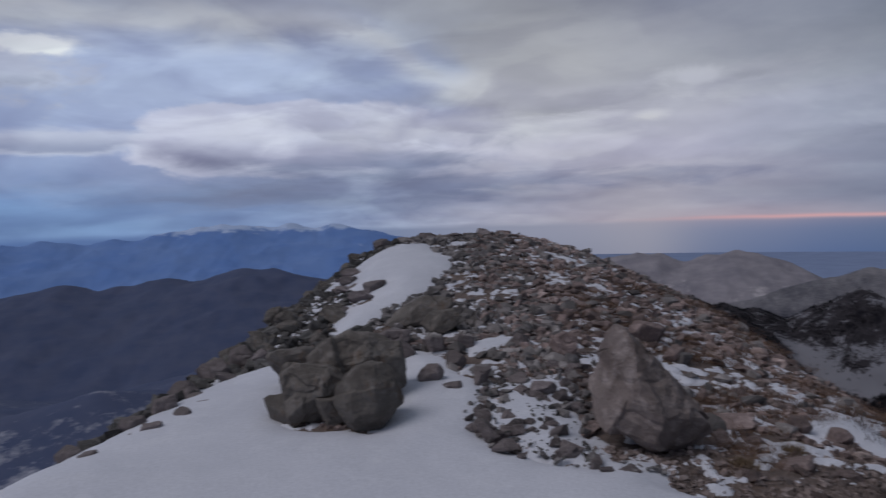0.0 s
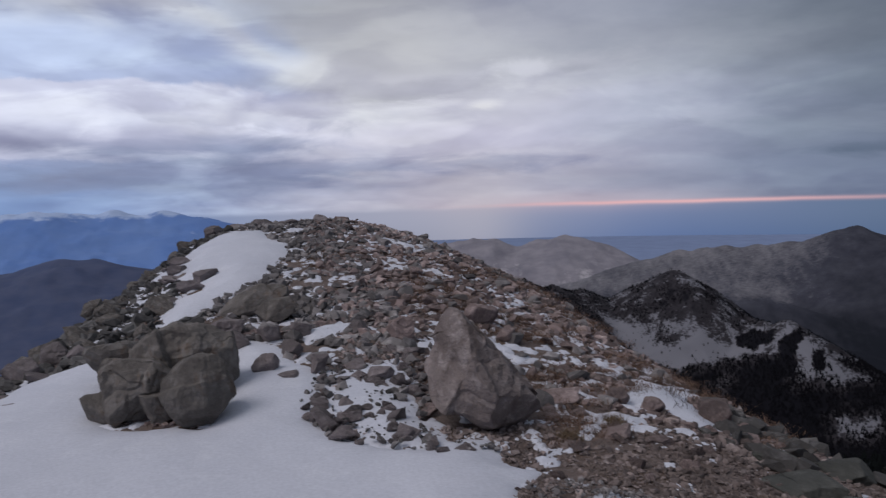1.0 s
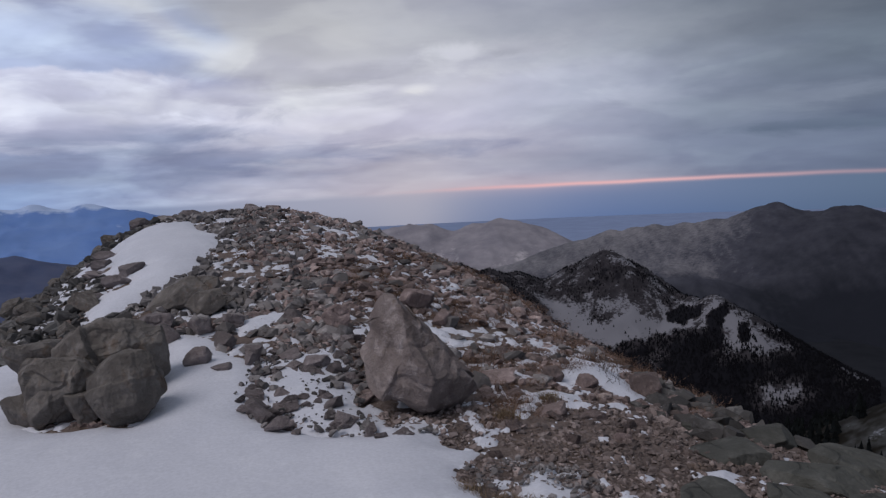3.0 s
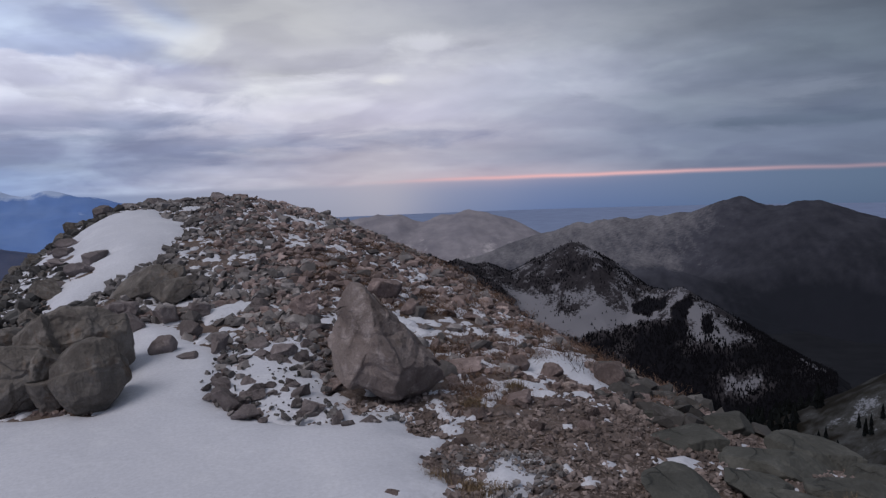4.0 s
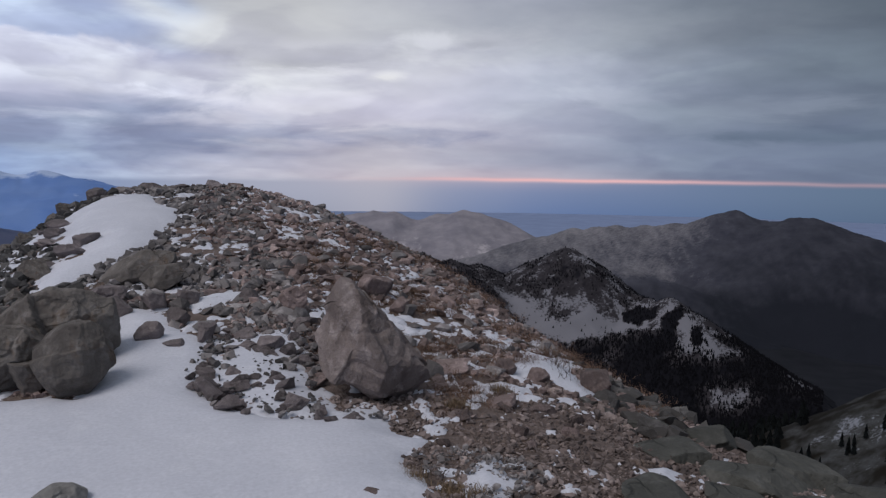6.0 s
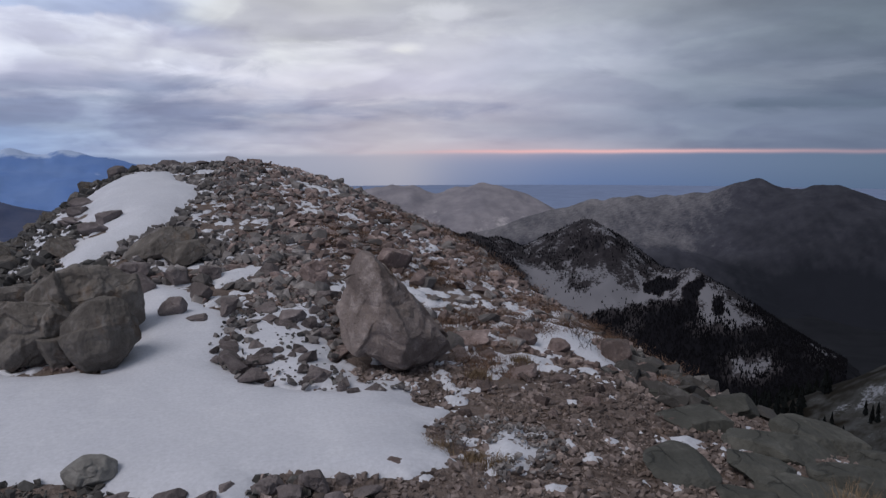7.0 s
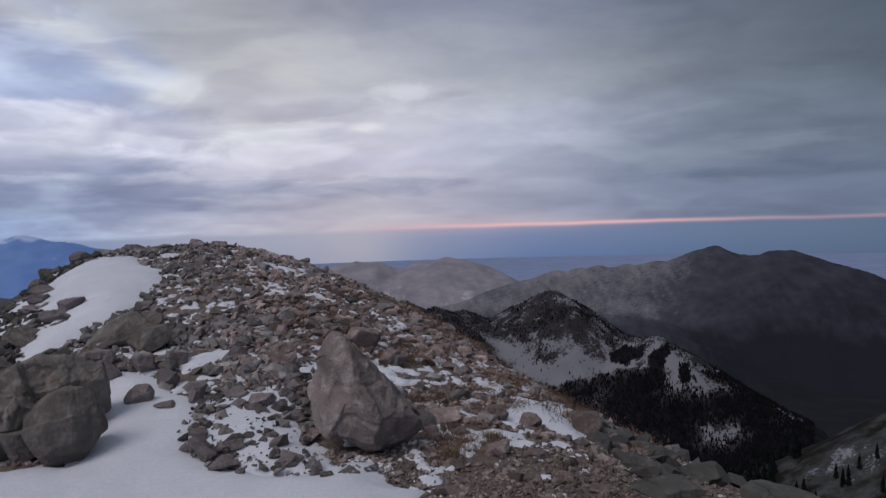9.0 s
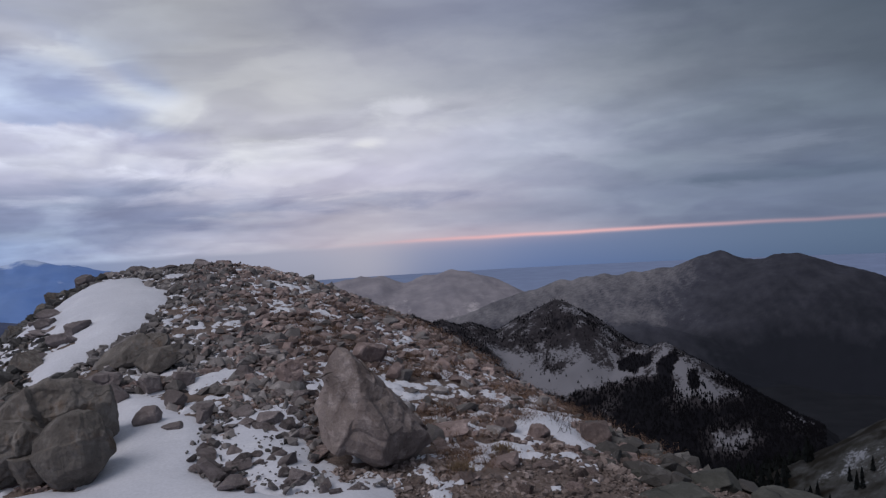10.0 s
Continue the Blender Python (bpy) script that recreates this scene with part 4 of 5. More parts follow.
boulder("boulder", -0.64, 5.38, (0.51, 0.46, 0.50), 12, "rounded grey-brown boulder bedded in snow", planes=ROUND, sub=6, spin=8, roundness=0.025, rough=0.05, relief=1.0, sink=0.08, cleft_depth=0.012, breaks=24, blocks=7, step=0.008)
boulder("boulder", -1.05, 5.66, (0.55, 0.50, 0.42), 13, "hunched grey-brown boulder with brown stains in snow", planes=HUNCHED, sub=6, spin=14, roundness=0.012, rough=0.08, relief=1.3, sink=0.06, cleft_depth=0.03, breaks=24, blocks=10, step=0.012)
boulder("boulder", -0.83, 6.05, (0.84, 0.58, 0.56), 24, "broad grey boulder behind two rounder ones", planes=BROAD, sub=6, spin=6, tilt=(0, -3), roundness=0.012, rough=0.08, relief=1.3, sink=0.10, cleft_depth=0.02, breaks=24, blocks=10, step=0.012)
boulder("boulder", -0.93, 5.50, (0.26, 0.28, 0.24), 19, "rough brown-stained rock wedged between larger boulders", sub=5, spin=40, roundness=0.02, relief=1.4)
boulder("boulder", -1.33, 5.64, (0.24, 0.30, 0.26), 27, "small dark boulder half under a larger one", sub=5, spin=30, roundness=0.06, relief=1.0, sink=0.15)
boulder("boulder", -1.30, 6.25, (0.36, 0.36, 0.36), 15, "small dark boulder at the edge of the snow", sub=5)
boulder("boulder", -1.35, 6.5, (0.6, 0.5, 0.45), 16, "grey boulder on the snow slope", sub=4, spin=30)

boulder("boulder", -0.36, 8.25, (0.74, 0.42, 0.28), 31, "long dark slab of rock beside the snow bank", ROCK_DARK, sub=5, spin=8, sink=0.12, tilt=(-12, -22), roundness=0.02, rough=0.04, count=8)
boulder("boulder", -0.10, 7.85, (0.50, 0.36, 0.24), 35, "wedge of dark grey rock under a longer slab", ROCK_DARK, sub=5, spin=-6, sink=0.1, tilt=(0, -10), roundness=0.02, rough=0.04, count=9)
boulder("boulder", -0.62, 7.55, (0.42, 0.34, 0.22), 33, "dark grey rock under the snow bank", STONE_GREY, sub=5, spin=-10, sink=0.2, roundness=0.03, count=9)

boulder("stone", -0.52, 3.72, (0.25, 0.22, 0.15), 84, "flat-faced grey stone half sunk in snow", PALE, ROUND, 5, 10, 0.25, 1.0, (-10, 0), roundness=0.01, rough=0.03, category="stone", group="single stones", breaks=12, relief=0.5)

for x, y, w, d, h, spin in ((-1.03, 10.27, 0.42, 0.12, 0.16, 57), (-1.18, 9.84, 0.38, 0.18, 0.16, 25), (-1.48, 11.0, 0.36, 0.14, 0.16, 35), (-1.52, 11.55, 0.36, 0.16, 0.16, 20)):
    boulder("stone", x, y, (w, d, h), int(w * 900 + spin), "long dark ledge of rock sticking out of the snow bank", STONE_GREY, sub=4, spin=spin, sink=0.25, roundness=0.02, rough=0.05, count=10, category="stone", group="single stones")

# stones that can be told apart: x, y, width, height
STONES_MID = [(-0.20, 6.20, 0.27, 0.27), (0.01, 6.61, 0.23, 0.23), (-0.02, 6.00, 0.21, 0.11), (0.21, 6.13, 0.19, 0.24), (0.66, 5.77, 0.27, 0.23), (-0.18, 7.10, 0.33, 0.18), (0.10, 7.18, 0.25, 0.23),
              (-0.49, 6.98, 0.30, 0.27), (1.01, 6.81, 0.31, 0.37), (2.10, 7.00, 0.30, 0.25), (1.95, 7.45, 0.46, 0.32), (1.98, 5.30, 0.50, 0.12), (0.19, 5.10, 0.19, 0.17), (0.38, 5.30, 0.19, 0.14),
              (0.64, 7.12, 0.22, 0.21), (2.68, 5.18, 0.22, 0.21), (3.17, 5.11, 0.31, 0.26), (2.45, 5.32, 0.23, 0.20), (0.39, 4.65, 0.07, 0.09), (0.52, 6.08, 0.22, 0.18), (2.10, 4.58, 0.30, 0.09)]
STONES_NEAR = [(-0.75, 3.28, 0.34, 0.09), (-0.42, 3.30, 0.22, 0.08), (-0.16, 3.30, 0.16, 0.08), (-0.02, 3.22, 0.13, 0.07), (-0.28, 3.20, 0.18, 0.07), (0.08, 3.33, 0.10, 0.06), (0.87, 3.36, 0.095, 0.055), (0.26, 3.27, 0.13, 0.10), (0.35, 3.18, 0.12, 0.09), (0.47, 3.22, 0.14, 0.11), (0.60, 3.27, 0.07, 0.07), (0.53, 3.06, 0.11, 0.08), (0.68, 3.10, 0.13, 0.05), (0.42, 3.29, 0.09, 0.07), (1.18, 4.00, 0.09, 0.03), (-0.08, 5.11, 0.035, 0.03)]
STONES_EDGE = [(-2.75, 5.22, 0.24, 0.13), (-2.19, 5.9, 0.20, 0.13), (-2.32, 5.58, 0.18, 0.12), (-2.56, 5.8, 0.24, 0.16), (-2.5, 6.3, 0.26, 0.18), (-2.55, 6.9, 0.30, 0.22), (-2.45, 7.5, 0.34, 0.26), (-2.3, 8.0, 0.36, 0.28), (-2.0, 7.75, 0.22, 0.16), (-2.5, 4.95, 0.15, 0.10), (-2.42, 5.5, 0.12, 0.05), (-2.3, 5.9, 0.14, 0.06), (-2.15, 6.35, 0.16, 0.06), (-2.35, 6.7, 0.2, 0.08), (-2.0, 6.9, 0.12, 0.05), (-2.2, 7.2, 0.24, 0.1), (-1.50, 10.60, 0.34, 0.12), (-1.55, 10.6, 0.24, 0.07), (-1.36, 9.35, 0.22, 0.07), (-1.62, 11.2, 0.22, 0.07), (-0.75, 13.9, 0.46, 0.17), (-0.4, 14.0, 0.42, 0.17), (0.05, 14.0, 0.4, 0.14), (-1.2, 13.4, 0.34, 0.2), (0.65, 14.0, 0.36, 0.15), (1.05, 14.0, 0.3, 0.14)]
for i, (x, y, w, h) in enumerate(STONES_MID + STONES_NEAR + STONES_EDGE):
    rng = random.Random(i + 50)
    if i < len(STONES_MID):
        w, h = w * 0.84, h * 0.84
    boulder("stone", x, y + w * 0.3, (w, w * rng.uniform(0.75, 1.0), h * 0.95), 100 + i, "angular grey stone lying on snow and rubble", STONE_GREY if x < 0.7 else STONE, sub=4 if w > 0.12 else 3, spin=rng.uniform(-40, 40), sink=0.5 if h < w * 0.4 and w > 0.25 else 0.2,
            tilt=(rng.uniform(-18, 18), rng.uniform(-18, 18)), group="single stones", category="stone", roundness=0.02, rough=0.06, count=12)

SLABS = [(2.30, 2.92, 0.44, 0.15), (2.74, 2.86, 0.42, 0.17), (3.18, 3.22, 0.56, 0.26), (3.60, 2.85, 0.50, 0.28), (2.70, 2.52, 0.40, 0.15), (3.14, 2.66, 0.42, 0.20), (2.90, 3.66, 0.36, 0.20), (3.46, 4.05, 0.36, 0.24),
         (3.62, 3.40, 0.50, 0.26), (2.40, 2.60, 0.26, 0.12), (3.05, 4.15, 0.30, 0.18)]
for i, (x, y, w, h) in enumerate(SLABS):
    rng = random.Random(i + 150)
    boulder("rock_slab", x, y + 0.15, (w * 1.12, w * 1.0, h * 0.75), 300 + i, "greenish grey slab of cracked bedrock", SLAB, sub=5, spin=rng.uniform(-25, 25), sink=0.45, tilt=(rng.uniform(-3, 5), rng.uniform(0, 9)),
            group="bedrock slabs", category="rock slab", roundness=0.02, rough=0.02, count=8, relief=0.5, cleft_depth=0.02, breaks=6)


# ---- loose stones and scree ----
def strewn(x, y):
    """Where stones lie in clusters on the patch of snow beside the boulder."""
    return (polygon_depth(x, y, SMALL_SNOW[4]) < -0.03) | (fbm(x * 2.2, y * 2.2, 3, 98) > 0.04)


def free_of_snow(x, y):
    clear = (np.hypot(x - 1.31, y - 4.87) > 0.46) & (np.hypot((x - 1.25) / 0.5, (y - 4.48) / 0.3) > 1)
    for outline in SMALL_SNOW[:4]:
        clear &= polygon_depth(x, y, outline) < 0.0
    clear &= strewn(x, y)
    return clear & (polygon_depth(x, y, MAIN_SNOW) < 0.02) & (polygon_depth(x, y, UPPER_SNOW) < 0.04)


rng = np.random.RandomState(7)
TEMPLATES = [hull_rock(500 + i, 13, rng.uniform(0.5, 0.85), 3) for i in range(24)]
SMALL = [hull_rock(700 + i, 9 + i % 4, rng.uniform(0.45, 0.85)) for i in range(40)]
stone_meshes = []
for i, (v, f) in enumerate(TEMPLATES):
    me = bpy.data.meshes.new("stone")
    me.from_pydata(v.tolist(), [], f.tolist())
    me.materials.append(STONE)
    stone_meshes.append(me)
dark_meshes = []
for me in stone_meshes:
    dm = me.copy()
    dm.materials[0] = ROCK_DARK
    dark_meshes.append(dm)
grey_meshes = []
for me in stone_meshes:
    gm = me.copy()
    gm.materials[0] = STONE_GREY
    grey_meshes.append(gm)


def scatter_stones(count, box, sizes, label, group, allow, meshes=stone_meshes, lift=0.0, flat=1.0, name="stone"):
    n = 0
    while n < count:
        x, y = rng.uniform(box[0], box[1]), rng.uniform(box[2], box[3])
        if not allow(np.array([x]), np.array([y]))[0]:
            continue
        s = sizes[0] * (sizes[1] / sizes[0]) ** (rng.rand() ** 1.6) / 2
        ob = new(name, meshes[rng.randint(len(meshes))])
        ob.rotation_euler = (rng.normal(0, 0.3), rng.normal(0, 0.3), rng.uniform(0, 6.28))
        ob.scale = (s, s * rng.uniform(0.7, 1.0), s * flat * rng.uniform(0.8, 1.1))
        ob.location = (x, y, stand(x, y) + lift + s * 0.2 * flat)
        tagged(ob, label, "stone", group)
        n += 1


scatter_stones(60, (-1.5, 3.6, 3.4, 9.6), (0.08, 0.24), "loose angular grey-brown stone on the rubble", "loose stones", free_of_snow)
scatter_stones(60, (-3.1, -1.25, 7.3, 13.9), (0.2, 0.56), "dark angular rock on the edge of the knoll", "rocks along the edge", free_of_snow, dark_meshes)
scatter_stones(20, (-1.2, 3.2, 9.0, 15.2), (0.14, 0.30), "angular rock among the scree of the knoll", "rocks on the knoll", free_of_snow)


def scree(name, count, box, sizes, kinds, mat, label, allow, lift=0.0):
    """Loose rubble in one mesh."""
    vs, fs, base, n = [], [], 0, 0
    while n < count:
        x, y = rng.uniform(box[0], box[1], 4000), rng.uniform(box[2], box[3], 4000)
        ok = allow(x, y)
        for px, py, pz in zip(x[ok], y[ok], near_ground(x[ok], y[ok])):
            v, f = kinds[rng.randint(len(kinds))]
            s = sizes[0] * (sizes[1] / sizes[0]) ** (rng.rand() ** 2.3) / 2
            v = (v * (s, s * rng.uniform(0.65, 1.0), s * rng.uniform(0.7, 1.1))) @ turn_matrix(rng).T
            vs.append(v + (px, py, pz + lift + s * 0.2))
            fs.append(f + base)
            base += len(v)
            n += 1
            if n >= count:
                break
    ob = mesh_object(name, np.concatenate(vs), np.concatenate(fs), mat)
    return tagged(ob, label, "scree", kind="stuff")


def bare_soil(x, y):
    return (polygon_depth(x, y, MAIN_SNOW) < 0.02) & (fbm(x * 2, y * 2, 3, 96) > -0.2) & strewn(x, y)


def knoll_side(x, y):
    """Rubble, thinner where soil and turf show, and mostly beside the small patches of snow."""
    turf = np.clip((x - 1.3) / 0.5, 0, 1) * np.clip((9 - y) / 2, 0, 1)
    return free_of_snow(x, y) & (fbm(x * 1.3, y * 1.3, 3, 95) > -0.16 + 0.24 * turf) & ((dusting(x, y) < 0.006) | (rng.rand(len(x)) < 0.12))


scatter_stones(170, (0.6, 3.8, 4.4, 9.5), (0.12, 0.34), "flat brown-grey plate of stone lying on the knoll", "flat plates", lambda x, y: free_of_snow(x, y) & (dusting(x, y) < 0.01), flat=0.45, name="stone_plate")
scree("scree", 9000, (0.3, 4.4, 7.0, 15.6), (0.035, 0.25), SMALL, SCREE, "grey-brown broken scree covering the knoll", knoll_side)
scree("grey_scree", 6000, (-1.2, 1.1, 6.2, 15.6), (0.035, 0.26), SMALL, SCREE_GREY, "grey broken scree below the knoll's top", knoll_side)
scree("small_scree", 7000, (-1.6, 4.2, 4.5, 7.6), (0.02, 0.16), SMALL, SCREE, "brown-grey broken stones on the near side of the knoll", knoll_side)
scree("small_grey_scree", 6000, (0.2, 4.2, 4.2, 7.6), (0.02, 0.15), SMALL, GRAVEL, "dark grey-brown chips on the near side of the knoll", knoll_side)
scree("dark_scree", 3600, (-3.2, -0.9, 6.2, 15.0), (0.05, 0.32), SMALL, SCREE_DARK, "dark broken stones beside the snow bank", free_of_snow)
scree("fine_scree", 9000, (-1.0, 4.2, 7.0, 15.2), (0.02, 0.11), SMALL, SCREE_GREY, "fine grey rubble between larger stones of the knoll", knoll_side)
scree("grey_blocks", 150, (2.85, 3.9, 4.1, 5.7), (0.10, 0.36), TEMPLATES, SCREE_DARK, "grey angular blocks beside a patch of snow", free_of_snow)
scree("gravel", 17000, (0.1, 3.9, 2.1, 4.9), (0.015, 0.085), SMALL, GRAVEL, "small brown-grey gravel and chips", bare_soil)
scree("dark_gravel", 4500, (-2.4, 0.5, 2.1, 3.9), (0.02, 0.11), SMALL, SCREE_DARK, "dark grey rubble at the edge of the snowfield", bare_soil)
scree("knoll_blocks", 420, (-0.6, 3.8, 5.2, 14.0), (0.12, 0.32), TEMPLATES, SCREE_GREY, "larger grey blocks among the scree of the knoll", free_of_snow)
scatter_stones(75, (0.0, 1.25, 4.3, 7.2), (0.10, 0.26), "dark angular stone lying on snow beside the boulder", "stones beside the boulder",
               lambda x, y: (polygon_depth(x, y, SMALL_SNOW[4]) > -0.12) & (fbm(x * 2.2, y * 2.2, 3, 98) > -0.02) & (np.hypot(x - 1.31, y - 4.87) > 0.45), grey_meshes, 0.03)
scree("dark_rubble", 130, (0.0, 1.3, 4.3, 7.2), (0.05, 0.16), TEMPLATES, SCREE_GREY, "grey angular rubble lying on snow beside the boulder",
      lambda x, y: (polygon_depth(x, y, SMALL_SNOW[4]) > -0.12) & (fbm(x * 2.2, y * 2.2, 3, 98) > -0.04) & (np.hypot(x - 1.31, y - 4.87) > 0.45), 0.03)
scree("dark_chips", 200, (0.0, 1.25, 4.3, 6.4), (0.02, 0.08), SMALL, SCREE_DARK, "small dark chips strewn over snow beside the boulder",
      lambda x, y: (polygon_depth(x, y, SMALL_SNOW[4]) > -0.1) & (fbm(x * 2.2, y * 2.2, 3, 98) > -0.1) & (np.hypot(x - 1.31, y - 4.87) > 0.45), 0.05)
scree("patch_chips", 420, (1.2, 1.8, 3.05, 3.85), (0.015, 0.07), SMALL, SCREE_GREY, "grey chips strewn over a patch of old snow", lambda x, y: (fbm(x * 5, y * 5, 3, 99) > 0.0), 0.035)
scree("summit_gravel", 5000, (-3.0, 4.2, -4.5, 2.2), (0.015, 0.09), SMALL, GRAVEL, "gravel on the level top of the summit", lambda x, y: y < 9)
scree("edge_rubble", 1800, (-4.5, -2.3, 4.6, 14.0), (0.10, 0.36), SMALL, SCREE_DARK, "dark rubble on the steep side of the knoll", lambda x, y: free_of_snow(x, y))


# ---- conifers ----
def conifer_shape(seed, tiers, sides):
    """Ragged tiers of boughs round a tapered stem; one metre tall."""
    g = np.random.RandomState(seed)
    vs, fs = [], []
    for k in range(tiers):
        lo, hi = 0.08 + 0.8 * k / tiers, 0.08 + 0.8 * (k + 1) / tiers + 0.14
        wide = 0.21 * (1 - 0.85 * k / tiers)
        base = len(vs)
        vs.append((0, 0, min(hi, 1.0)))
        for i in range(sides * 2):
            a = math.pi * i / sides + k
            w = wide * (1.0 if i % 2 else 0.55) * g.uniform(0.75, 1.2)
            vs.append((w * math.cos(a), w * math.sin(a), lo - (0.03 if i % 2 else -0.02)))
        for i in range(sides * 2):
            fs.append((base, base + 1 + i, base + 1 + (i + 1) % (sides * 2)))
    return np.array(vs), np.array(fs)


def trunk_shape():
    vs = [(0.022 * s * math.cos(a), 0.022 * s * math.sin(a), z) for z, s in ((-0.05, 1.2), (0.45, 0.7), (0.9, 0.2)) for a in (0, 1.26, 2.51, 3.77, 5.03)]
    fs = [(5 * k + i, 5 * k + (i + 1) % 5, 5 * k + 5 + (i + 1) % 5, 5 * k + 5 + i) for k in (0, 1) for i in range(5)]
    return vs, fs


def mid_height(x, y):
    return np.maximum(flanks(x, y, PEAKS_MID, 120, 20, 43, 1150 * 0.002), land(np.hypot(x, y)) - 40)


def spur_height(x, y):
    return np.maximum(flanks(x, y, PEAKS_SPUR, 40, 5, 53, 420 * 0.002), land(np.hypot(x, y)) - 60)


def wood(name, count, a_range, r_range, chance, ground_z, sizes, label, seed, mat):
    g = np.random.RandomState(seed)
    kinds = [conifer_shape(900 + i, 3, 4) for i in range(8)]
    vs, fs, base, n, tries = [], [], 0, 0, 0
    while n < count and tries < 60:
        tries += 1
        a, r = np.radians(g.uniform(*a_range, 3000)), g.uniform(*r_range, 3000)
        x, y = r * np.sin(a), r * np.cos(a)
        z = ground_z(x, y)
        ok = g.rand(3000) < chance(x, y, z, r, np.degrees(a))
        for px, py, pz in zip(x[ok], y[ok], z[ok]):
            v, f = kinds[g.randint(8)]
            h = g.uniform(*sizes) * (0.68 if (pz - EYE) > -0.2 * math.hypot(px, py) else 1.0)
            vs.append(v * (h * 1.5, h * 1.5, h) + (px, py, pz - 0.03 * h))
            fs.append(f + base)
            base += len(v)
            n += 1
            if n >= count:
                break
    ob = mesh_object(name, np.concatenate(vs), np.concatenate(fs), mat)
    return tagged(ob, label, "trees", kind="stuff")


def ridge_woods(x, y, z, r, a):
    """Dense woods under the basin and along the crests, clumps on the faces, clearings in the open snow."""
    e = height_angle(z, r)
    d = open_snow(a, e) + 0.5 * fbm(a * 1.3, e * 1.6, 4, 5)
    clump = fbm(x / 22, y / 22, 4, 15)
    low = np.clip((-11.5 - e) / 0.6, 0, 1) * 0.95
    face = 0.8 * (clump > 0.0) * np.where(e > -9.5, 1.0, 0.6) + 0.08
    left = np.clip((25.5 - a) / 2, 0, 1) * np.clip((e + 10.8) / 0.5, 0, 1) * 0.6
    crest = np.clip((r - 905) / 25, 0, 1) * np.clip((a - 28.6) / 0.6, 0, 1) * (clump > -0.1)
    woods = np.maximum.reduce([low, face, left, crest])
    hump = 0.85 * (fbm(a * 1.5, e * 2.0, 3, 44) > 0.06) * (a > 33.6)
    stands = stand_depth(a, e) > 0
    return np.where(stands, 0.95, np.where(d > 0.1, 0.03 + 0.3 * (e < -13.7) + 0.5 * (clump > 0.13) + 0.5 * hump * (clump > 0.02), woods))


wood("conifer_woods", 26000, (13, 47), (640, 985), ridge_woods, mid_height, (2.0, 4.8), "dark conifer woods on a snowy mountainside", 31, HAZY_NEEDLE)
wood("valley_woods", 1300, (34, 46.5), (150, 420), lambda x, y, z, r, a: 0.9 * (fbm(x / 22, y / 22, 3, 19) > -0.02), spur_height, (3.0, 6.5), "dark conifers and brown scrub below the summit", 32, NEEDLE)

crown_mesh, trunk_mesh = bpy.data.meshes.new("crown"), bpy.data.meshes.new("trunk")
cv, cf = conifer_shape(990, 6, 6)
crown_mesh.from_pydata(cv.tolist(), [], cf.tolist())
crown_mesh.materials.append(NEEDLE)
crown_mesh.update()
tv, tf = trunk_shape()
trunk_mesh.from_pydata(tv, [], tf)
trunk_mesh.materials.append(TWIG)
trunk_mesh.update()
g = np.random.RandomState(41)
planted = 0
while planted < 60:
    bearing, r, h = g.uniform(44.8, 51.8), g.uniform(110, 215), g.uniform(2.0, 4.6)
    a = math.radians(bearing)
    x, y = r * math.sin(a), r * math.cos(a)
    if math.degrees(math.atan2(float(spur_height(np.array(x), np.array(y))) + h - EYE, r)) > np.interp(bearing, (44.5, 46.4, 50, 52, 56), (-19.5, -17.2, -15.6, -14.5, -12.8)):
        continue
    planted += 1
    tree = new("conifer")
    tree.location, tree.scale = (x, y, float(spur_height(np.array(x), np.array(y)))), (h, h, h)
    tree.rotation_euler = (0, 0, g.uniform(0, 6.28))
    tagged(tree, "dark green conifer on a snowy rocky spur", "tree", "conifers on the spur")
    for nm, me in (("trunk", trunk_mesh), ("crown", crown_mesh)):
        p = new(nm, me)
        p.parent = tree


# ---- dry grass and shrubs ----
def tuft_arrays(g, blades, height, spread, lean=0.6):
    """Blades of dry grass that bend outwards."""
    vs, fs = [], []
    for _ in range(blades):
        a, h = g.uniform(0, 6.283), height * g.uniform(0.5, 1.0)
        bx, by = g.normal(0, spread * 0.35, 2)
        out_ = lean * h * g.uniform(0.2, 1.0)
        w = g.uniform(0.0012, 0.0026)
        px, py = -math.sin(a) * w, math.cos(a) * w
        base = len(vs)
        for k, (s, up) in enumerate(((0, 0), (0.35, 0.6), (1.0, 0.92))):
            cx, cy, t = bx + math.cos(a) * out_ * s, by + math.sin(a) * out_ * s, 1 - k * 0.45
            vs += [(cx - px * t, cy - py * t, h * up - 0.01), (cx + px * t, cy + py * t, h * up - 0.01)]
        fs += [(base, base + 1, base + 3, base + 2), (base + 2, base + 3, base + 5, base + 4)]
    return np.array(vs), fs


g = np.random.RandomState(51)
for x, y, h, spread, blades in ((1.11, 3.55, 0.06, 0.13, 380), (1.27, 3.38, 0.05, 0.11, 240), (2.62, 2.36, 0.24, 0.13, 330), (2.97, 2.30, 0.20, 0.13, 260), (1.35, 3.25, 0.09, 0.1, 200), (1.75, 4.6, 0.08, 0.12, 200), (2.2, 4.9, 0.09, 0.12, 200)):
    v, f = tuft_arrays(g, int(blades * 1.8), h, spread)
    ob = mesh_object("grass_tuft", v, f, GRASS)
    ob.location = (x, y, stand(x, y))
    tagged(ob, "dry straw-brown tuft of mountain grass among stones", "grass", "grass tufts", "stuff")

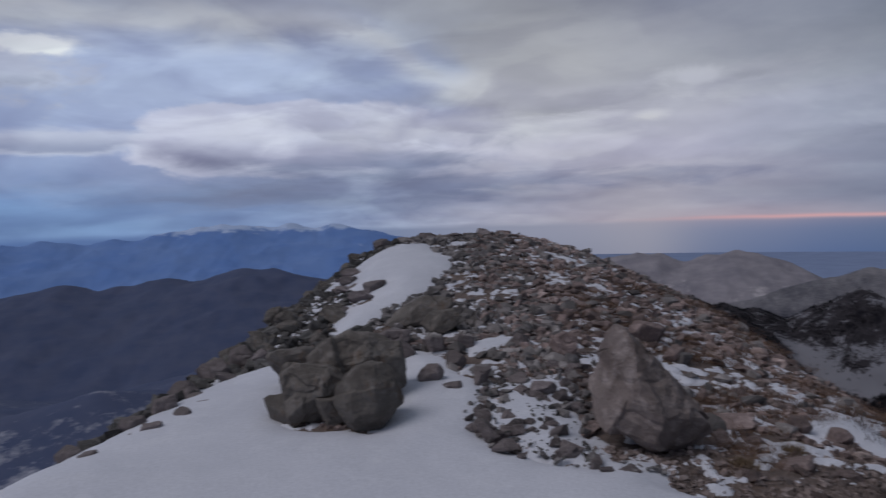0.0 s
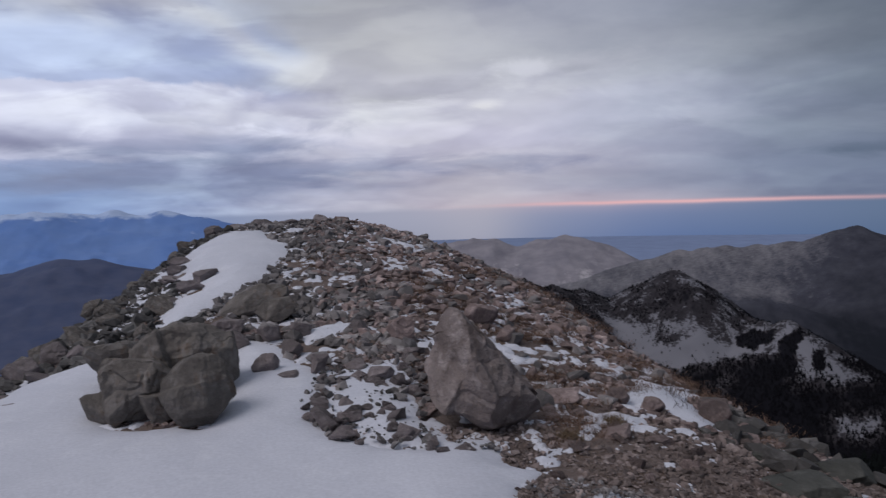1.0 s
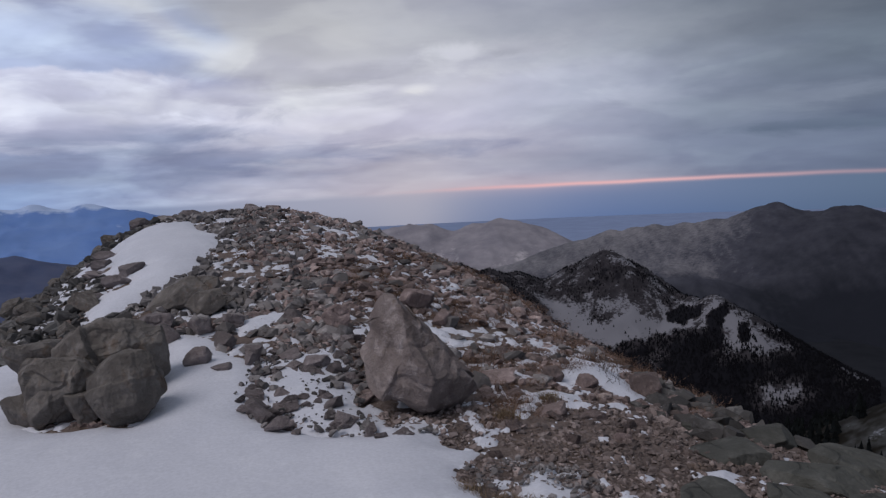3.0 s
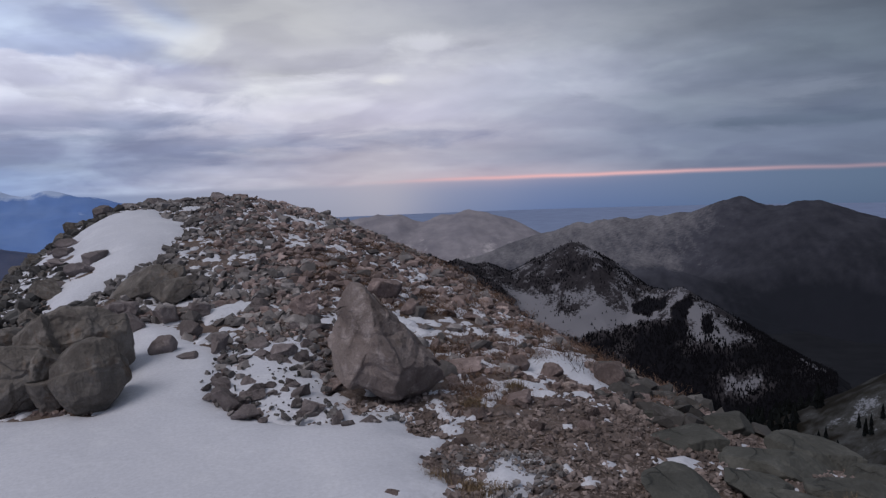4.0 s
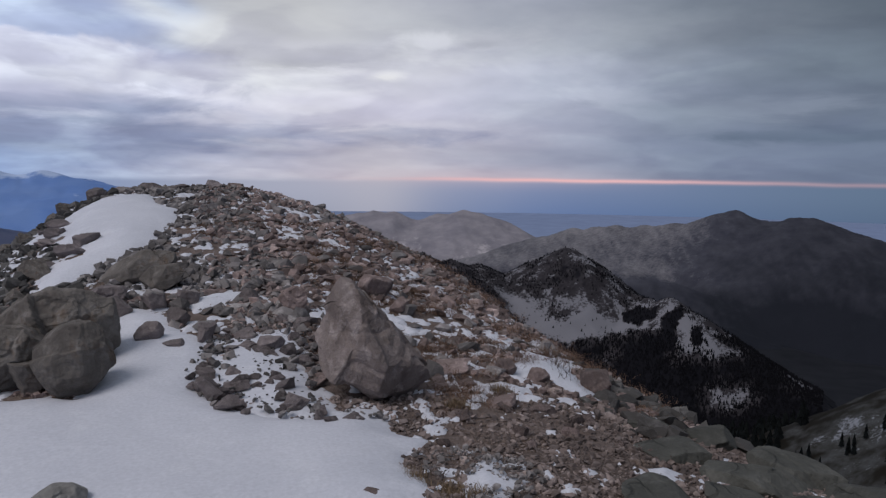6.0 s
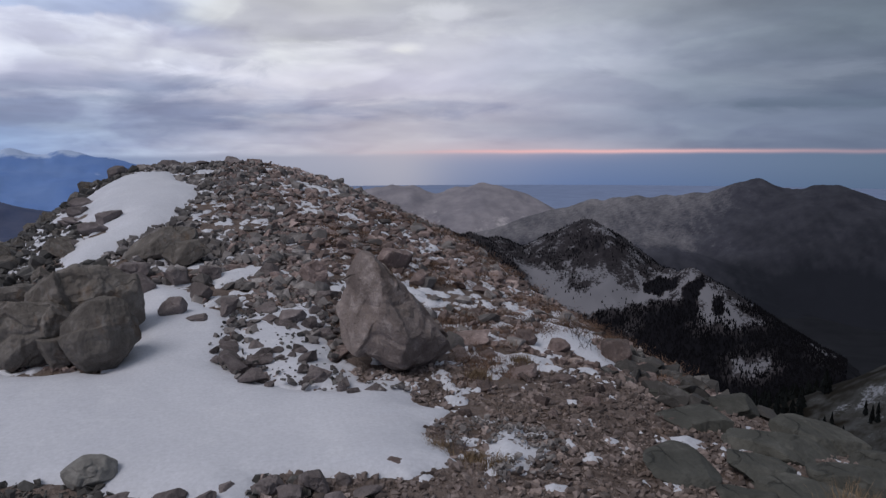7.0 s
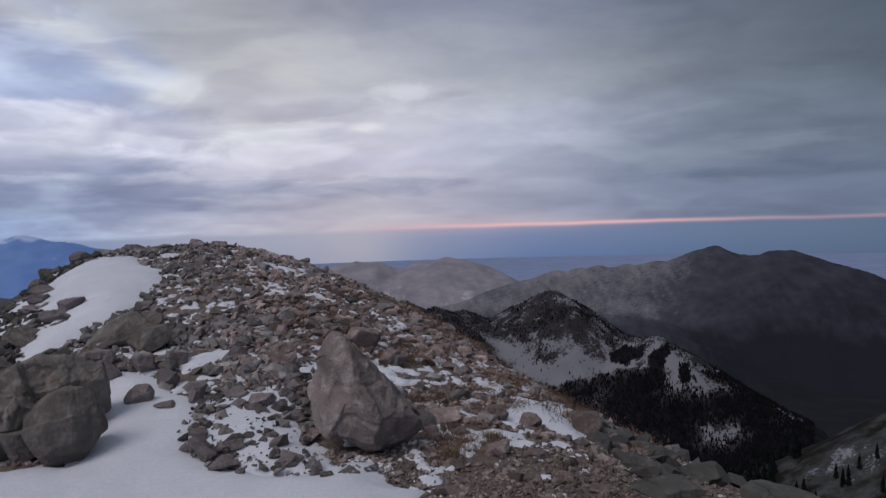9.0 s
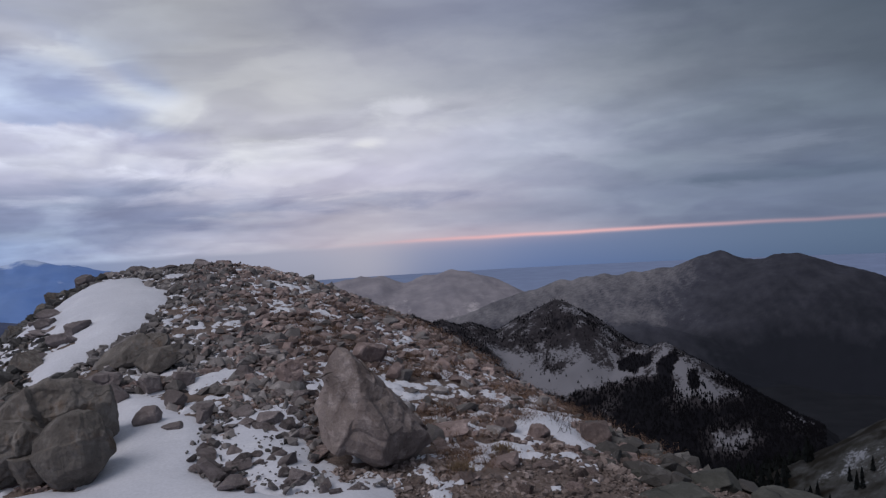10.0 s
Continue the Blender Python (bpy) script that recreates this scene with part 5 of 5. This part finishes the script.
vs, fs, base = [], [], 0
n = 0
while n < 640:
    x, y = g.uniform(0.3, 3.8), g.uniform(4.5, 11.0)
    if polygon_depth(np.array([x]), np.array([y]), MAIN_SNOW)[0] > -0.1 or fbm(np.array([x * 1.2]), np.array([y * 1.2]), 3, 29)[0] < 0.0 + 0.08 * (x < 1.2) or math.hypot(x - 1.25, y - 5.0) < 0.5:
        continue
    v, f = tuft_arrays(g, 130, g.uniform(0.02, 0.045), 0.26, 2.4)
    vs.append(v + (x, y, stand(x, y) + 0.02))
    fs += [tuple(i + base for i in q) for q in f]
    base += len(v)
    n += 1
tagged(mesh_object("dry_grass", np.concatenate(vs), fs, TURF), "dry brown grass between the stones of the knoll", "grass", kind="stuff")


def shrub(x, y, stems, height, seed):
    """A leafless shrub: forked thin twigs."""
    q = np.random.RandomState(seed)
    cu = bpy.data.curves.new("bare_shrub", "CURVE")
    cu.dimensions, cu.bevel_depth, cu.bevel_resolution = "3D", 0.0025, 0

    def twig(p, d, length, level):
        sp = cu.splines.new("POLY")
        sp.points.add(3)
        pos = Vector(p)
        for k in range(4):
            sp.points[k].co = (*pos, 1)
            sp.points[k].radius = (1 - 0.2 * k) * (1.0 if level == 0 else 0.6)
            pos = pos + Vector(d) * (length / 3) + Vector(q.normal(0, 0.012, 3))
            if level == 0 and k in (1, 2):
                twig(pos, (d[0] + q.normal(0, 0.4), d[1] + q.normal(0, 0.4), d[2] * 0.9), length * 0.5, 1)
    for _ in range(stems):
        twig((q.normal(0, 0.05), q.normal(0, 0.05), 0), (q.normal(0, 0.4), q.normal(0, 0.4), 0.9), height * q.uniform(0.6, 1.1), 0)
    cu.materials.append(TWIG)
    curve_ob = bpy.data.objects.new("bare_shrub_curve", cu)
    me = bpy.data.meshes.new_from_object(curve_ob)
    ob = new("bare_shrub", me)
    bpy.data.objects.remove(curve_ob)
    ob.location = (x, y, stand(x, y))
    return tagged(ob, "small leafless shrub of thin dark twigs on snow", "shrub", "bare shrubs")


for i, (x, y, h) in enumerate(((2.98, 5.35, 0.17), (3.06, 5.7, 0.16))):
    shrub(x, y, 7, h, 60 + i)
